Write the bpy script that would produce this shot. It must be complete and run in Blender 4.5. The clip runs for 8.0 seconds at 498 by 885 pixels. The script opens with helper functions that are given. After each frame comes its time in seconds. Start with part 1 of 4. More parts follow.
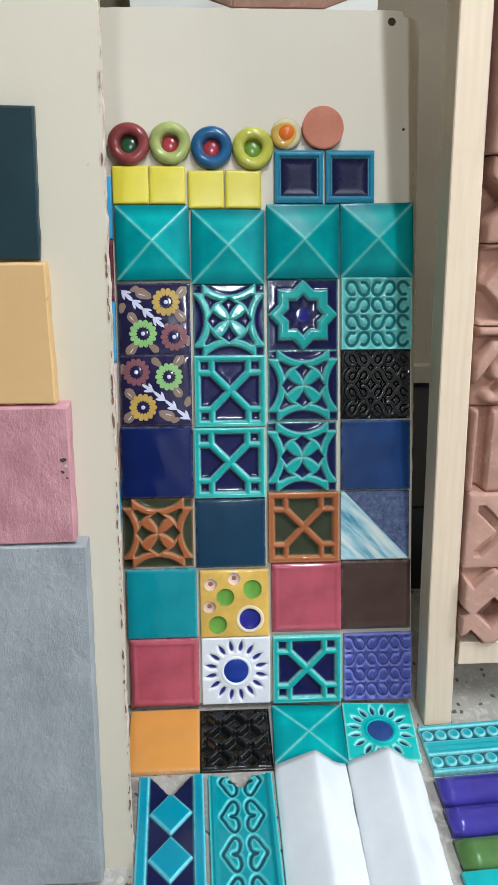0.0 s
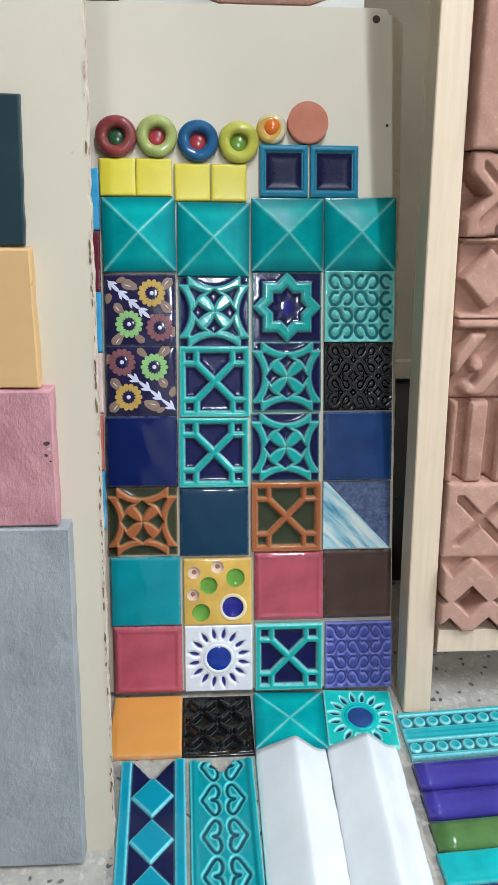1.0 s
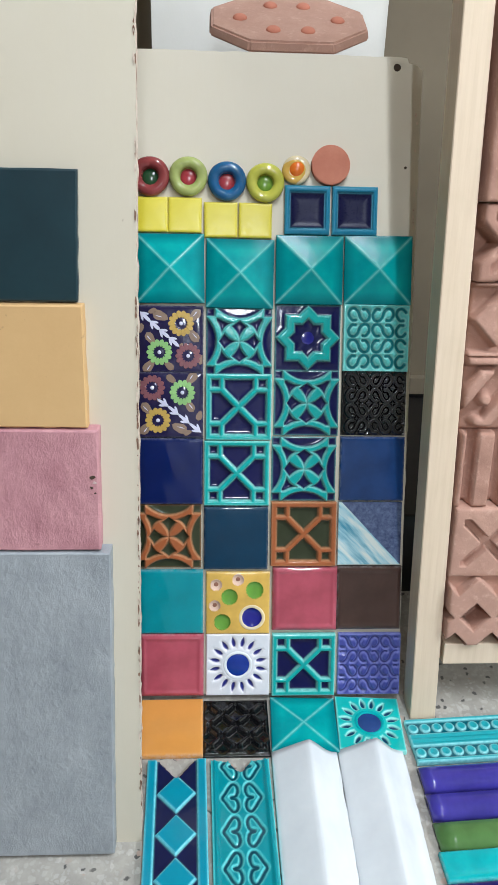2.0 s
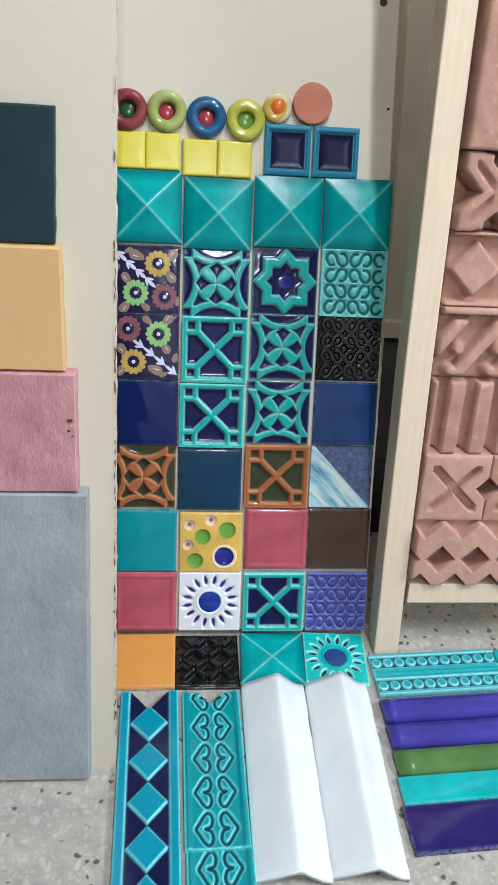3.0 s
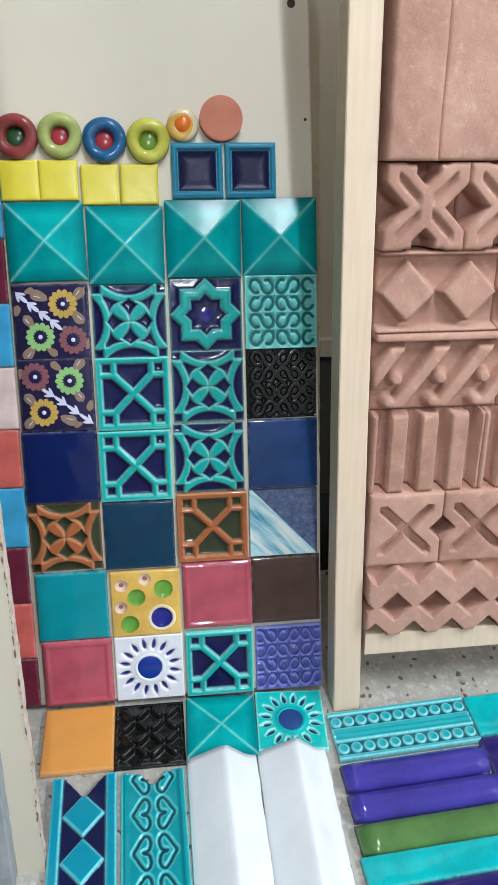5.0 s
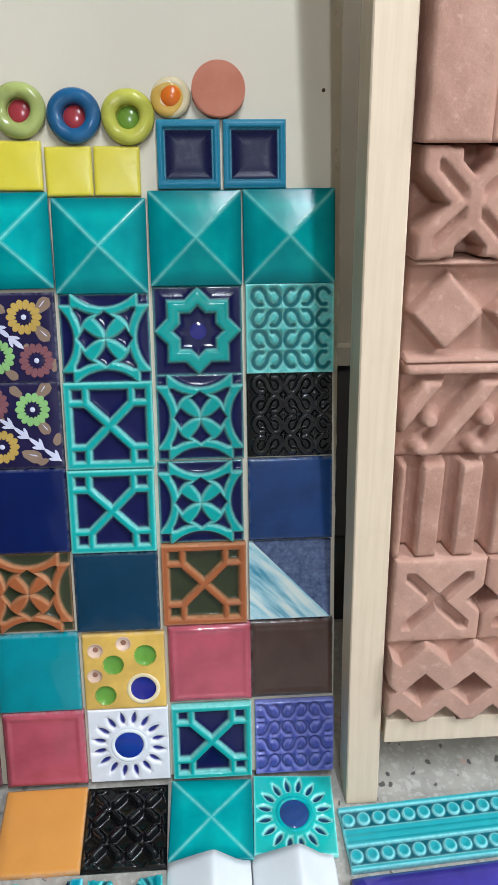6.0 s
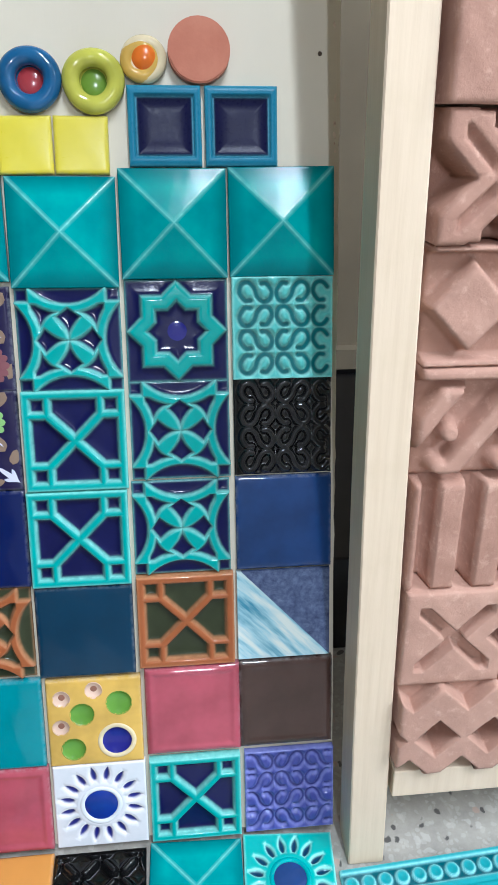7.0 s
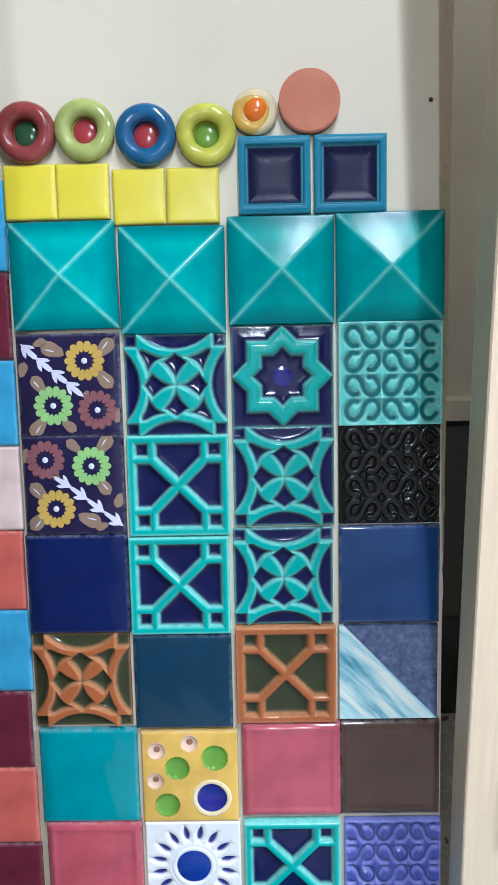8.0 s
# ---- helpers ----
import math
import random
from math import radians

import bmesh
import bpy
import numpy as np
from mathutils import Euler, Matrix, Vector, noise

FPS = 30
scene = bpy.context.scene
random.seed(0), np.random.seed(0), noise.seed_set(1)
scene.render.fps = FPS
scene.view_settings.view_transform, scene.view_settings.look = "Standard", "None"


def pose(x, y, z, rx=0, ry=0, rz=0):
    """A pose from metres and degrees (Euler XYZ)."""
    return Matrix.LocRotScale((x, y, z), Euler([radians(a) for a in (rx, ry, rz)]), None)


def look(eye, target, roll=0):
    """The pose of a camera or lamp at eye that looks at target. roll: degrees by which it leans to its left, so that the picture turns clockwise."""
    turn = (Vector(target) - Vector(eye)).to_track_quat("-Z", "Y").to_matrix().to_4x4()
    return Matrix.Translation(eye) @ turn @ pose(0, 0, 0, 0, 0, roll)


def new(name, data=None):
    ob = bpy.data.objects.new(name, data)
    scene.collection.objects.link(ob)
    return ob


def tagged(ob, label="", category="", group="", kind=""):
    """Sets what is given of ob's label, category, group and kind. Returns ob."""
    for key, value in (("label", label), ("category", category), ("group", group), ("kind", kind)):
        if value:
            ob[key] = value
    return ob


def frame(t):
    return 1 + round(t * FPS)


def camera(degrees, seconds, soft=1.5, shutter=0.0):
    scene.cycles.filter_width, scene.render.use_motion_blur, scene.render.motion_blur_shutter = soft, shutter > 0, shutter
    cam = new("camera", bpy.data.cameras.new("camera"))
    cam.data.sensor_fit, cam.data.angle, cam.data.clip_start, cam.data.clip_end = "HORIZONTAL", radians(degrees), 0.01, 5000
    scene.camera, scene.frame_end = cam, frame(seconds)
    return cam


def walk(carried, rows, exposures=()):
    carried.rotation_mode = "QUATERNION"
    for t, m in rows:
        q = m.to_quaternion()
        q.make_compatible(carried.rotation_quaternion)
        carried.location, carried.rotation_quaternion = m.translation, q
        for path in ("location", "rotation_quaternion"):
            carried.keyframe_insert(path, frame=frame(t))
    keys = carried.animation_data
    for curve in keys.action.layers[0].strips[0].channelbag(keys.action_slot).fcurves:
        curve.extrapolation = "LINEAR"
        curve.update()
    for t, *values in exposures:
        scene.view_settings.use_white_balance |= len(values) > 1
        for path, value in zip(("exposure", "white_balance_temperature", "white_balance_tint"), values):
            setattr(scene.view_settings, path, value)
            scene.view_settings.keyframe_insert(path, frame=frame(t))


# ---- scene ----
cam = camera(36.3, 8.0, soft=1.1)
PATH = [
    (0, (-0.028, -0.787, 0.884), (0.071, 0.962, -0.081), 0.6),
    (0.5, (-0.026, -0.794, 0.876), (0.092, 0.959, -0.08), 1.1),
    (1, (-0.019, -0.807, 0.879), (0.104, 0.941, -0.086), 1.4),
    (1.5, (-0.02, -0.831, 0.888), (0.09, 0.915, -0.081), 1.6),
    (1.7, (-0.029, -0.839, 0.916), (0.062, 0.906, -0.058), 1.6),
    (2.8, (-0.054, -0.848, 0.986), (0.115, 0.82, -0.105), 4.5),
    (3, (-0.049, -0.848, 0.97), (0.13, 0.794, -0.157), 4.6),
    (3.5, (-0.074, -0.861, 1.007), (0.12, 0.761, -0.147), 4.1),
    (4, (-0.089, -0.869, 1.002), (0.16, 0.776, -0.108), 5.1),
    (4.5, (-0.044, -0.811, 0.951), (0.246, 0.823, -0.165), 5.0),
    (5, (0.041, -0.736, 0.963), (0.258, 0.911, -0.15), 1.6),
    (5.2, (0.067, -0.708, 0.967), (0.221, 0.952, -0.139), -0.1),
    (6.3, (0.103, -0.494, 0.885), (0.23, 1.12, -0.29), 1.1),
    (6.5, (0.061, -0.471, 0.868), (0.33, 1.124, -0.308), 3.4),
    (7, (0.094, -0.447, 0.864), (0.296, 1.182, -0.279), 1.9),
    (7.5, (0.102, -0.449, 0.866), (0.161, 1.272, -0.152), -0.7),
    (8, (0.081, -0.439, 0.848), (0.05, 1.281, -0.171), -1.6),
]
walk(cam, [(t, look(eye, target, roll)) for t, eye, target, roll in PATH], exposures=((0.0, 0.0, 6500, 10), (6.2, 0.0, 6450, 10), (7.0, 0.2, 6150, 10), (8.0, 0.22, 6100, 10)))

# ---- light ----
world = bpy.data.worlds.new("world")
scene.world = world
world.use_nodes = True
world.node_tree.nodes["Background"].inputs["Color"].default_value = (0.9, 0.95, 1.0, 1)
world.node_tree.nodes["Background"].inputs["Strength"].default_value = 0.05


def tube_light(x, y, z, length, watts, yaw=0.0):
    """An unseen ceiling batten with one glowing tube, and the lamp that gives its light."""
    m = pose(x, y, z, 0, 0, yaw)
    root = tagged(new("tube_light"), "unseen white ceiling batten with one fluorescent tube, added for light", "lamp", "ceiling lamps")
    root.matrix_world = m
    bm = bmesh.new()
    box(bm, -0.03, 0.03, -length / 2 - 0.03, length / 2 + 0.03, 0.01, 0.05)
    part("housing", bm, M["white_paint"], root)
    bm = bmesh.new()
    bmesh.ops.create_cone(bm, cap_ends=True, segments=16, radius1=0.009, radius2=0.009, depth=length, matrix=pose(0, 0, -0.001, 90, 0, 0))
    part("tube", bm, M["tube_glass"], root, "glowing fluorescent tube", smooth=True)
    for e in (-1, 1):
        bm = bmesh.new()
        box(bm, -0.012, 0.012, e * (length / 2 + 0.012) - 0.01, e * (length / 2 + 0.012) + 0.01, -0.03, 0.012)
        part("lamp_holder", bm, M["white_paint"], root)
    light = bpy.data.lights.new("tube_glow", "AREA")
    light.shape, light.size, light.size_y, light.energy, light.color = "RECTANGLE", 0.05, length, watts, (0.91, 1.0, 1.10)
    ob = new("tube_glow", light)
    ob.parent = root
    ob.matrix_basis = pose(0, 0, -0.012)
    return root


# ---- mesh helpers ----
def box(bm, x0, x1, y0, y1, z0, z1, bevel=0.0):
    ret = bmesh.ops.create_cube(bm, size=1)
    for v in ret["verts"]:
        v.co = Vector((x0 + (v.co.x + 0.5) * (x1 - x0), y0 + (v.co.y + 0.5) * (y1 - y0), z0 + (v.co.z + 0.5) * (z1 - z0)))
    if bevel:
        edges = {e for v in ret["verts"] for e in v.link_edges}
        bmesh.ops.bevel(bm, geom=list(edges), offset=bevel, segments=2, affect="EDGES", profile=0.5)
    return ret["verts"]


def part(name, bm, material, parent=None, label="", smooth=False):
    mesh = bpy.data.meshes.new(name)
    bmesh.ops.recalc_face_normals(bm, faces=bm.faces)
    bm.to_mesh(mesh)
    bm.free()
    if smooth:
        mesh.polygons.foreach_set("use_smooth", [True] * len(mesh.polygons))
    mesh.materials.append(material)
    ob = new(name, mesh)
    if parent:
        ob.parent = parent
    return tagged(ob, label)


def thing(name, label, category, group="", m=None, kind=""):
    root = tagged(new(name), label, category, group, kind)
    if m is not None:
        root.matrix_world = m
    return root


def plane_frame(x, y, z, lean, yaw=0.0, spin=0.0):
    """Local x to the right, y up along a surface that leans back, z out of it."""
    return pose(x, y, z, 0, 0, yaw) @ pose(0, 0, 0, 90 - lean, 0, 0) @ pose(0, 0, 0, 0, 0, spin)


def sstep(d, e):
    k = np.clip(d / e + 0.5, 0, 1)
    return k * k * (3 - 2 * k)


def patches(q, n):
    """A label for every quad: quads that share a corner have the same one."""
    lab = np.arange(n)
    while len(q):
        low = lab[q].min(1)
        new_lab = lab.copy()
        for k in range(4):
            np.minimum.at(new_lab, q[:, k], low)
        new_lab = new_lab[new_lab]
        if (new_lab == lab).all():
            break
        lab = new_lab
    return lab[q[:, 0]] if len(q) else np.zeros(0, int)


def settle(quads, up, n, least=40):
    """Crumbs of either level join the level that surrounds them."""
    for level in (False, True, False, True):
        at = np.flatnonzero(up == level)
        own = patches(quads[at], n)
        ids, count = np.unique(own, return_counts=True)
        up[at[np.isin(own, ids[count < least])]] = not level
    return up


def islands(q, n):
    own = patches(q, n)
    return [q[own == i] for i in np.unique(own)]


def field_parts(w, h, d_of, root, material, ground=0.007, rise=0.003, wall=0.0016, res=0.00085, rim=0.0012, split=True,
                names=("relief", "sunken_glaze"), extra=None, base=0.0, labels=("", ""), hole=None):
    """A moulded face, w by h metres: d_of(x, y) is the distance in metres inside the raised pattern. Raised and sunken areas become parts."""
    nx, ny = max(8, int(w / res)), max(8, int(h / res))
    xs = np.concatenate(([-w / 2], np.linspace(-w / 2, w / 2, nx), [w / 2]))
    ys = np.concatenate(([-h / 2], np.linspace(-h / 2, h / 2, ny), [h / 2]))
    X, Y = np.meshgrid(xs, ys)
    d = d_of(X, Y)
    R = sstep(d - wall * 0.2, wall)
    Z = base + ground + rise * R
    if extra is not None:
        Z = Z + extra(X, Y, d)
    edge = np.minimum(w / 2 - np.abs(X), h / 2 - np.abs(Y))
    gone = hole(X, Y) if hole else np.zeros(X.shape, bool)
    Z = Z - 0.0012 * np.clip(1 - edge / 0.0014, 0, 1) ** 2
    Z[0, :] = Z[-1, :] = base + 0.001
    Z[:, 0] = Z[:, -1] = base + 0.001
    Z[gone] = base + 0.0004
    rimv = np.exp(-((d - rim * 0.6) / rim) ** 2)
    rimv = np.maximum(rimv, np.exp(-(edge / 0.0016) ** 2) * np.maximum(R, 0.7))
    H, W = X.shape
    verts = np.stack([X.ravel(), Y.ravel(), Z.ravel()], 1)
    i = np.arange(H * W).reshape(H, W)
    quads = np.stack([i[:-1, :-1], i[:-1, 1:], i[1:, 1:], i[1:, :-1]], -1).reshape(-1, 4)
    quads = quads[~gone.ravel()[quads].all(1)]
    up = R.ravel()[quads].max(1) > 0.06
    if split:
        up = settle(quads, up, len(verts))
    sets = ((names[0], quads[up], labels[0]), (names[1], quads[~up], labels[1])) if split else ((names[0], quads, labels[0]),)
    pieces = [(name, c, label) for name, q, label in sets for c in islands(q, len(verts))] if split else sets
    for name, q, label in pieces:
        if not len(q):
            continue
        used, inv = np.unique(q, return_inverse=True)
        mesh = bpy.data.meshes.new(name)
        mesh.from_pydata(verts[used].tolist(), [], inv.reshape(-1, 4).tolist())
        for key, val in (("raise", R.ravel()), ("rim", rimv.ravel())):
            mesh.attributes.new(key, "FLOAT", "POINT").data.foreach_set("value", val[used].astype(np.float32))
        mesh.polygons.foreach_set("use_smooth", [True] * len(mesh.polygons))
        mesh.materials.append(material)
        ob = new(name, mesh)
        ob.parent = root
        tagged(ob, label)


# ---- materials ----
M = {}


def srgb(r, g, b):
    f = lambda c: c / 255 / 12.92 if c < 10 else ((c / 255 + 0.055) / 1.055) ** 2.4
    return (f(r), f(g), f(b), 1)


class Mat:
    def __init__(s, name, rough=0.5, metal=0.0):
        s.m = bpy.data.materials.new(name)
        s.m.use_nodes = True
        s.t = s.m.node_tree
        s.b = s.t.nodes["Principled BSDF"]
        s.b.inputs["Roughness"].default_value, s.b.inputs["Metallic"].default_value = rough, metal
        s.co = s.t.nodes.new("ShaderNodeTexCoord").outputs["Object"]
        M[name] = s.m

    def node(s, kind, **sets):
        n = s.t.nodes.new("ShaderNode" + kind)
        for k, v in sets.items():
            n.inputs[k].default_value = v
        return n

    def link(s, a, b):
        s.t.links.new(a, b)

    def noise(s, scale, detail=4.0, rough=0.55, co=None, stretch=None):
        n = s.node("TexNoise", Scale=scale, Detail=detail, Roughness=rough)
        co = co or s.co
        if stretch:
            mp = s.node("Mapping")
            mp.inputs["Scale"].default_value = stretch
            s.link(co, mp.inputs["Vector"])
            co = mp.outputs["Vector"]
        s.link(co, n.inputs["Vector"])
        return n.outputs["Fac"]

    def ramp(s, fac, *stops):
        n = s.node("ValToRGB")
        e = n.color_ramp.elements
        while len(e) < len(stops):
            e.new(0.5)
        for k, (p, c) in zip(e, stops):
            k.position, k.color = p, c if len(c) == 4 else (*c, 1)
        s.link(fac, n.inputs["Fac"])
        return n.outputs["Color"]

    def mix(s, fac, a, b, mode="MIX"):
        n = s.t.nodes.new("ShaderNodeMix")
        n.data_type, n.blend_type = "RGBA", mode
        for sock, val in ((n.inputs[0], fac), (n.inputs[6], a), (n.inputs[7], b)):
            if isinstance(val, (int, float, tuple)):
                sock.default_value = val
            else:
                s.link(val, sock)
        return n.outputs[2]

    def math(s, op, a, b=0.0):
        n = s.t.nodes.new("ShaderNodeMath")
        n.operation = op
        for sock, val in ((n.inputs[0], a), (n.inputs[1], b)):
            if isinstance(val, (int, float)):
                sock.default_value = val
            else:
                s.link(val, sock)
        return n.outputs[0]

    def attr(s, name):
        n = s.t.nodes.new("ShaderNodeAttribute")
        n.attribute_name = name
        return n.outputs["Fac"]

    def color(s, c):
        if isinstance(c, tuple):
            s.b.inputs["Base Color"].default_value = c
        else:
            s.link(c, s.b.inputs["Base Color"])
        return s

    def rough(s, fac, lo, hi):
        n = s.node("MapRange")
        n.inputs["To Min"].default_value, n.inputs["To Max"].default_value = lo, hi
        s.link(fac, n.inputs["Value"])
        s.link(n.outputs["Result"], s.b.inputs["Roughness"])

    def bump(s, fac, strength=0.2, dist=0.001):
        n = s.node("Bump", Strength=strength, Distance=dist)
        s.link(fac, n.inputs["Height"])
        s.link(n.outputs["Normal"], s.b.inputs["Normal"])

    def rnd(s):
        return s.t.nodes.new("ShaderNodeObjectInfo").outputs["Random"]


def glaze(name, c, dark=0.75, rough=0.07, bump=0.05):
    """Kiln glaze of one colour: pools darker in places, slightly wavy."""
    s = Mat(name, rough)
    lo = (c[0] * dark, c[1] * dark, c[2] * dark, 1)
    fac = s.noise(28, 3)
    body = s.ramp(fac, (0.3, lo), (0.65, c))
    pale = (0.25 + 0.6 * c[0], 0.25 + 0.6 * c[1], 0.25 + 0.6 * c[2], 1)
    worn = s.math("MULTIPLY", s.attr("rim"), s.ramp(s.noise(130, 4, 0.7), (0.38, (0, 0, 0)), (0.62, (1, 1, 1))))
    s.color(s.mix(s.math("MULTIPLY", worn, 0.8), body, pale))
    s.bump(s.noise(45, 2), bump, 0.004)
    s.rough(s.noise(300, 2), rough * 0.7, rough * 1.6)
    return s.m


def glaze_two(name, top, low, pale, rough=0.07, rimmix=0.95, wavy=0.06):
    """Two glazes: one on the raised pattern, one in the sunken ground, thin and pale along the raised edges."""
    s = Mat(name, rough)
    n = s.noise(45, 3)
    t2 = s.mix(n, (top[0] * 0.72, top[1] * 0.78, top[2] * 0.8, 1), top)
    l2 = s.mix(n, (low[0] * 0.6, low[1] * 0.6, low[2] * 0.6, 1), low)
    base = s.mix(s.attr("raise"), l2, t2)
    k = s.math("MULTIPLY", s.math("MULTIPLY", s.attr("rim"), rimmix), s.math("ADD", s.math("MULTIPLY", s.noise(160, 2), 0.9), 0.35))
    s.color(s.mix(k, base, pale))
    s.bump(s.noise(110, 2), wavy, 0.002)
    s.rough(s.noise(300, 2), rough * 0.7, rough * 1.8)
    return s.m


TEAL, TEAL_PALE = srgb(8, 162, 157), srgb(160, 236, 226)
NAVY = srgb(18, 22, 74)
glaze_two("teal_on_navy", TEAL, NAVY, TEAL_PALE, rough=0.1, rimmix=0.72)
glaze_two("brown_on_olive", srgb(164, 92, 56), srgb(58, 64, 46), srgb(206, 150, 110), rimmix=0.7)
glaze_two("mint", srgb(96, 198, 192), srgb(10, 108, 114), srgb(160, 232, 224))
glaze_two("black_relief", srgb(20, 20, 22), srgb(9, 9, 10), srgb(44, 46, 46), rough=0.1, rimmix=0.2, wavy=0.08)
glaze_two("violet_relief", srgb(68, 74, 148), srgb(42, 46, 118), srgb(128, 134, 196))
glaze_two("sun_white", srgb(226, 224, 228), srgb(40, 44, 130), srgb(236, 234, 238))
glaze_two("sun_teal", srgb(20, 180, 174), srgb(10, 62, 96), srgb(160, 234, 224))
glaze_two("strip_navy", srgb(0, 138, 162), srgb(16, 24, 68), srgb(130, 226, 234))
glaze_two("strip_scroll", srgb(4, 138, 148), srgb(0, 66, 84), srgb(96, 212, 212))
glaze_two("strip_bead", srgb(32, 158, 166), srgb(0, 92, 106), srgb(150, 222, 224))
glaze_two("frame_navy", srgb(28, 122, 152), srgb(28, 30, 66), srgb(84, 164, 186), rough=0.24, rimmix=0.7, wavy=0.01)
for name in ("teal_on_navy", "brown_on_olive"):
    M[name].node_tree.nodes["Principled BSDF"].inputs["Specular IOR Level"].default_value = 0.3
M["frame_navy"].node_tree.nodes["Principled BSDF"].inputs["Specular IOR Level"].default_value = 0.14
for name, c in dict(yellow=(214, 198, 54), navy=(6, 26, 80), deep_blue=(2, 50, 76), cobalt=(30, 64, 116), rose=(176, 80, 94), brown=(76, 56, 50),
                    turquoise=(0, 134, 146), orange=(210, 144, 72), ochre=(216, 174, 86), ring_red=(138, 62, 62), ring_lime=(168, 178, 106),
                    ring_blue=(30, 94, 140), ring_yellow=(198, 196, 84), bead_green=(40, 78, 48), bead_red=(168, 58, 66), bead_lime=(112, 150, 56),
                    bead_orange=(232, 118, 40), green_dot=(104, 156, 62), pale_dot=(220, 188, 168), well_brown=(150, 104, 86), blue_dot=(34, 36, 128), cream_glaze=(226, 208, 170),
                    violet=(62, 56, 144), leaf_green=(80, 118, 66), aqua=(0, 168, 172), purple=(34, 28, 94), sky=(62, 160, 206),
                    maroon=(104, 36, 56), salmon=(204, 100, 92), blush=(226, 200, 196), sun_blue=(22, 54, 146), sun_dull=(40, 70, 126), white_glaze=(220, 224, 228)).items():
    glaze(name, srgb(*c), bump=0.02 if not name.startswith("ring") else 0.3, dark=0.93 if name in ("yellow", "orange", "white_glaze") else (0.85 if name in ("navy", "turquoise", "deep_blue") else 0.66 if name == "cobalt" or name.startswith("ring") else 0.74), rough=0.28 if name == "yellow" else (0.16 if name.startswith("bead") else 0.07))

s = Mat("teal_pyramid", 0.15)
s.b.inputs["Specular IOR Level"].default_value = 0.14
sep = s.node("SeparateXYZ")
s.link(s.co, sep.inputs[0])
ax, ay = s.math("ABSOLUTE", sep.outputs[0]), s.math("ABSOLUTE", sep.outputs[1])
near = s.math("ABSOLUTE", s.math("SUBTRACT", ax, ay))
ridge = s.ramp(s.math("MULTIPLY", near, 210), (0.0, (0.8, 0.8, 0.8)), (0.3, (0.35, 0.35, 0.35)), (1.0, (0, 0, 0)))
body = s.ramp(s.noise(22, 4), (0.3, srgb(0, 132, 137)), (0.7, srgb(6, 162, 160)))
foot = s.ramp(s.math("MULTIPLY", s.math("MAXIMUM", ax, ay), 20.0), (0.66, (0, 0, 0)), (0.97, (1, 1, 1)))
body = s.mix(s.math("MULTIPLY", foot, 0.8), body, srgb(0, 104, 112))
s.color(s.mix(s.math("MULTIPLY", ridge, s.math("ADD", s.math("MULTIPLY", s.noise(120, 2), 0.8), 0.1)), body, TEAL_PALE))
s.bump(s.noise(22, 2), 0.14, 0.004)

s = Mat("white_paint", 0.6)
s.color(s.ramp(s.noise(6, 5), (0.3, srgb(222, 220, 212)), (0.7, srgb(232, 230, 224))))
s.bump(s.noise(180, 3), 0.15, 0.001)

s = Mat("bright_bounce_wall", 0.7)
s.color(s.ramp(s.noise(6, 5), (0.3, srgb(206, 203, 196)), (0.7, srgb(218, 215, 208))))
s.bump(s.noise(180, 3), 0.15, 0.001)

s = Mat("dim_bounce_wall", 0.7)
s.color(s.ramp(s.noise(6, 5), (0.3, srgb(132, 128, 122)), (0.7, srgb(148, 143, 136))))
s.bump(s.noise(180, 3), 0.15, 0.001)

s = Mat("cream_board", 0.55)
n1, n2 = s.noise(3.5, 6, 0.6), s.noise(40, 4, 0.6, stretch=(1, 0.15, 1))
c = s.mix(n1, srgb(198, 188, 168), srgb(213, 205, 189))
c = s.mix(s.math("MULTIPLY", n2, 0.25), c, srgb(205, 194, 168))
spots = s.ramp(s.noise(55, 2, 0.5), (0.2, (1, 1, 1)), (0.235, (0, 0, 0)))
s.color(s.mix(s.math("MULTIPLY", spots, 0.5), c, srgb(120, 95, 70)))
s.bump(s.noise(120, 4, stretch=(1, 0.2, 1)), 0.12, 0.001)

s = Mat("raw_edge", 0.9)
s.color(s.ramp(s.noise(70, 5, 0.7), (0.3, srgb(150, 120, 100)), (0.5, srgb(214, 196, 180)), (0.7, srgb(228, 214, 200))))
s.bump(s.noise(220, 4), 0.6, 0.002)

s = Mat("bare_wood", 0.9)
s.color(s.ramp(s.noise(160, 4, 0.7), (0.3, srgb(96, 66, 52)), (0.7, srgb(158, 124, 104))))
s.bump(s.noise(220, 4), 0.6, 0.002)

s = Mat("pine", 0.55)
g = s.noise(18, 5, 0.6, stretch=(9, 0.35, 9))
c = s.ramp(g, (0.25, srgb(208, 186, 160)), (0.5, srgb(216, 195, 170)), (0.8, srgb(222, 202, 178)))
knots = s.ramp(s.noise(9, 1, stretch=(1, 0.4, 1)), (0.22, (1, 1, 1)), (0.27, (0, 0, 0)))
smudge = s.ramp(s.noise(16, 5, 0.65), (0.52, (0, 0, 0)), (0.72, (1, 1, 1)))
c = s.mix(s.math("MULTIPLY", smudge, 0.25), c, srgb(198, 180, 150))
s.color(s.mix(s.math("MULTIPLY", knots, 0.35), c, srgb(170, 138, 98)))
s.bump(g, 0.2, 0.001)

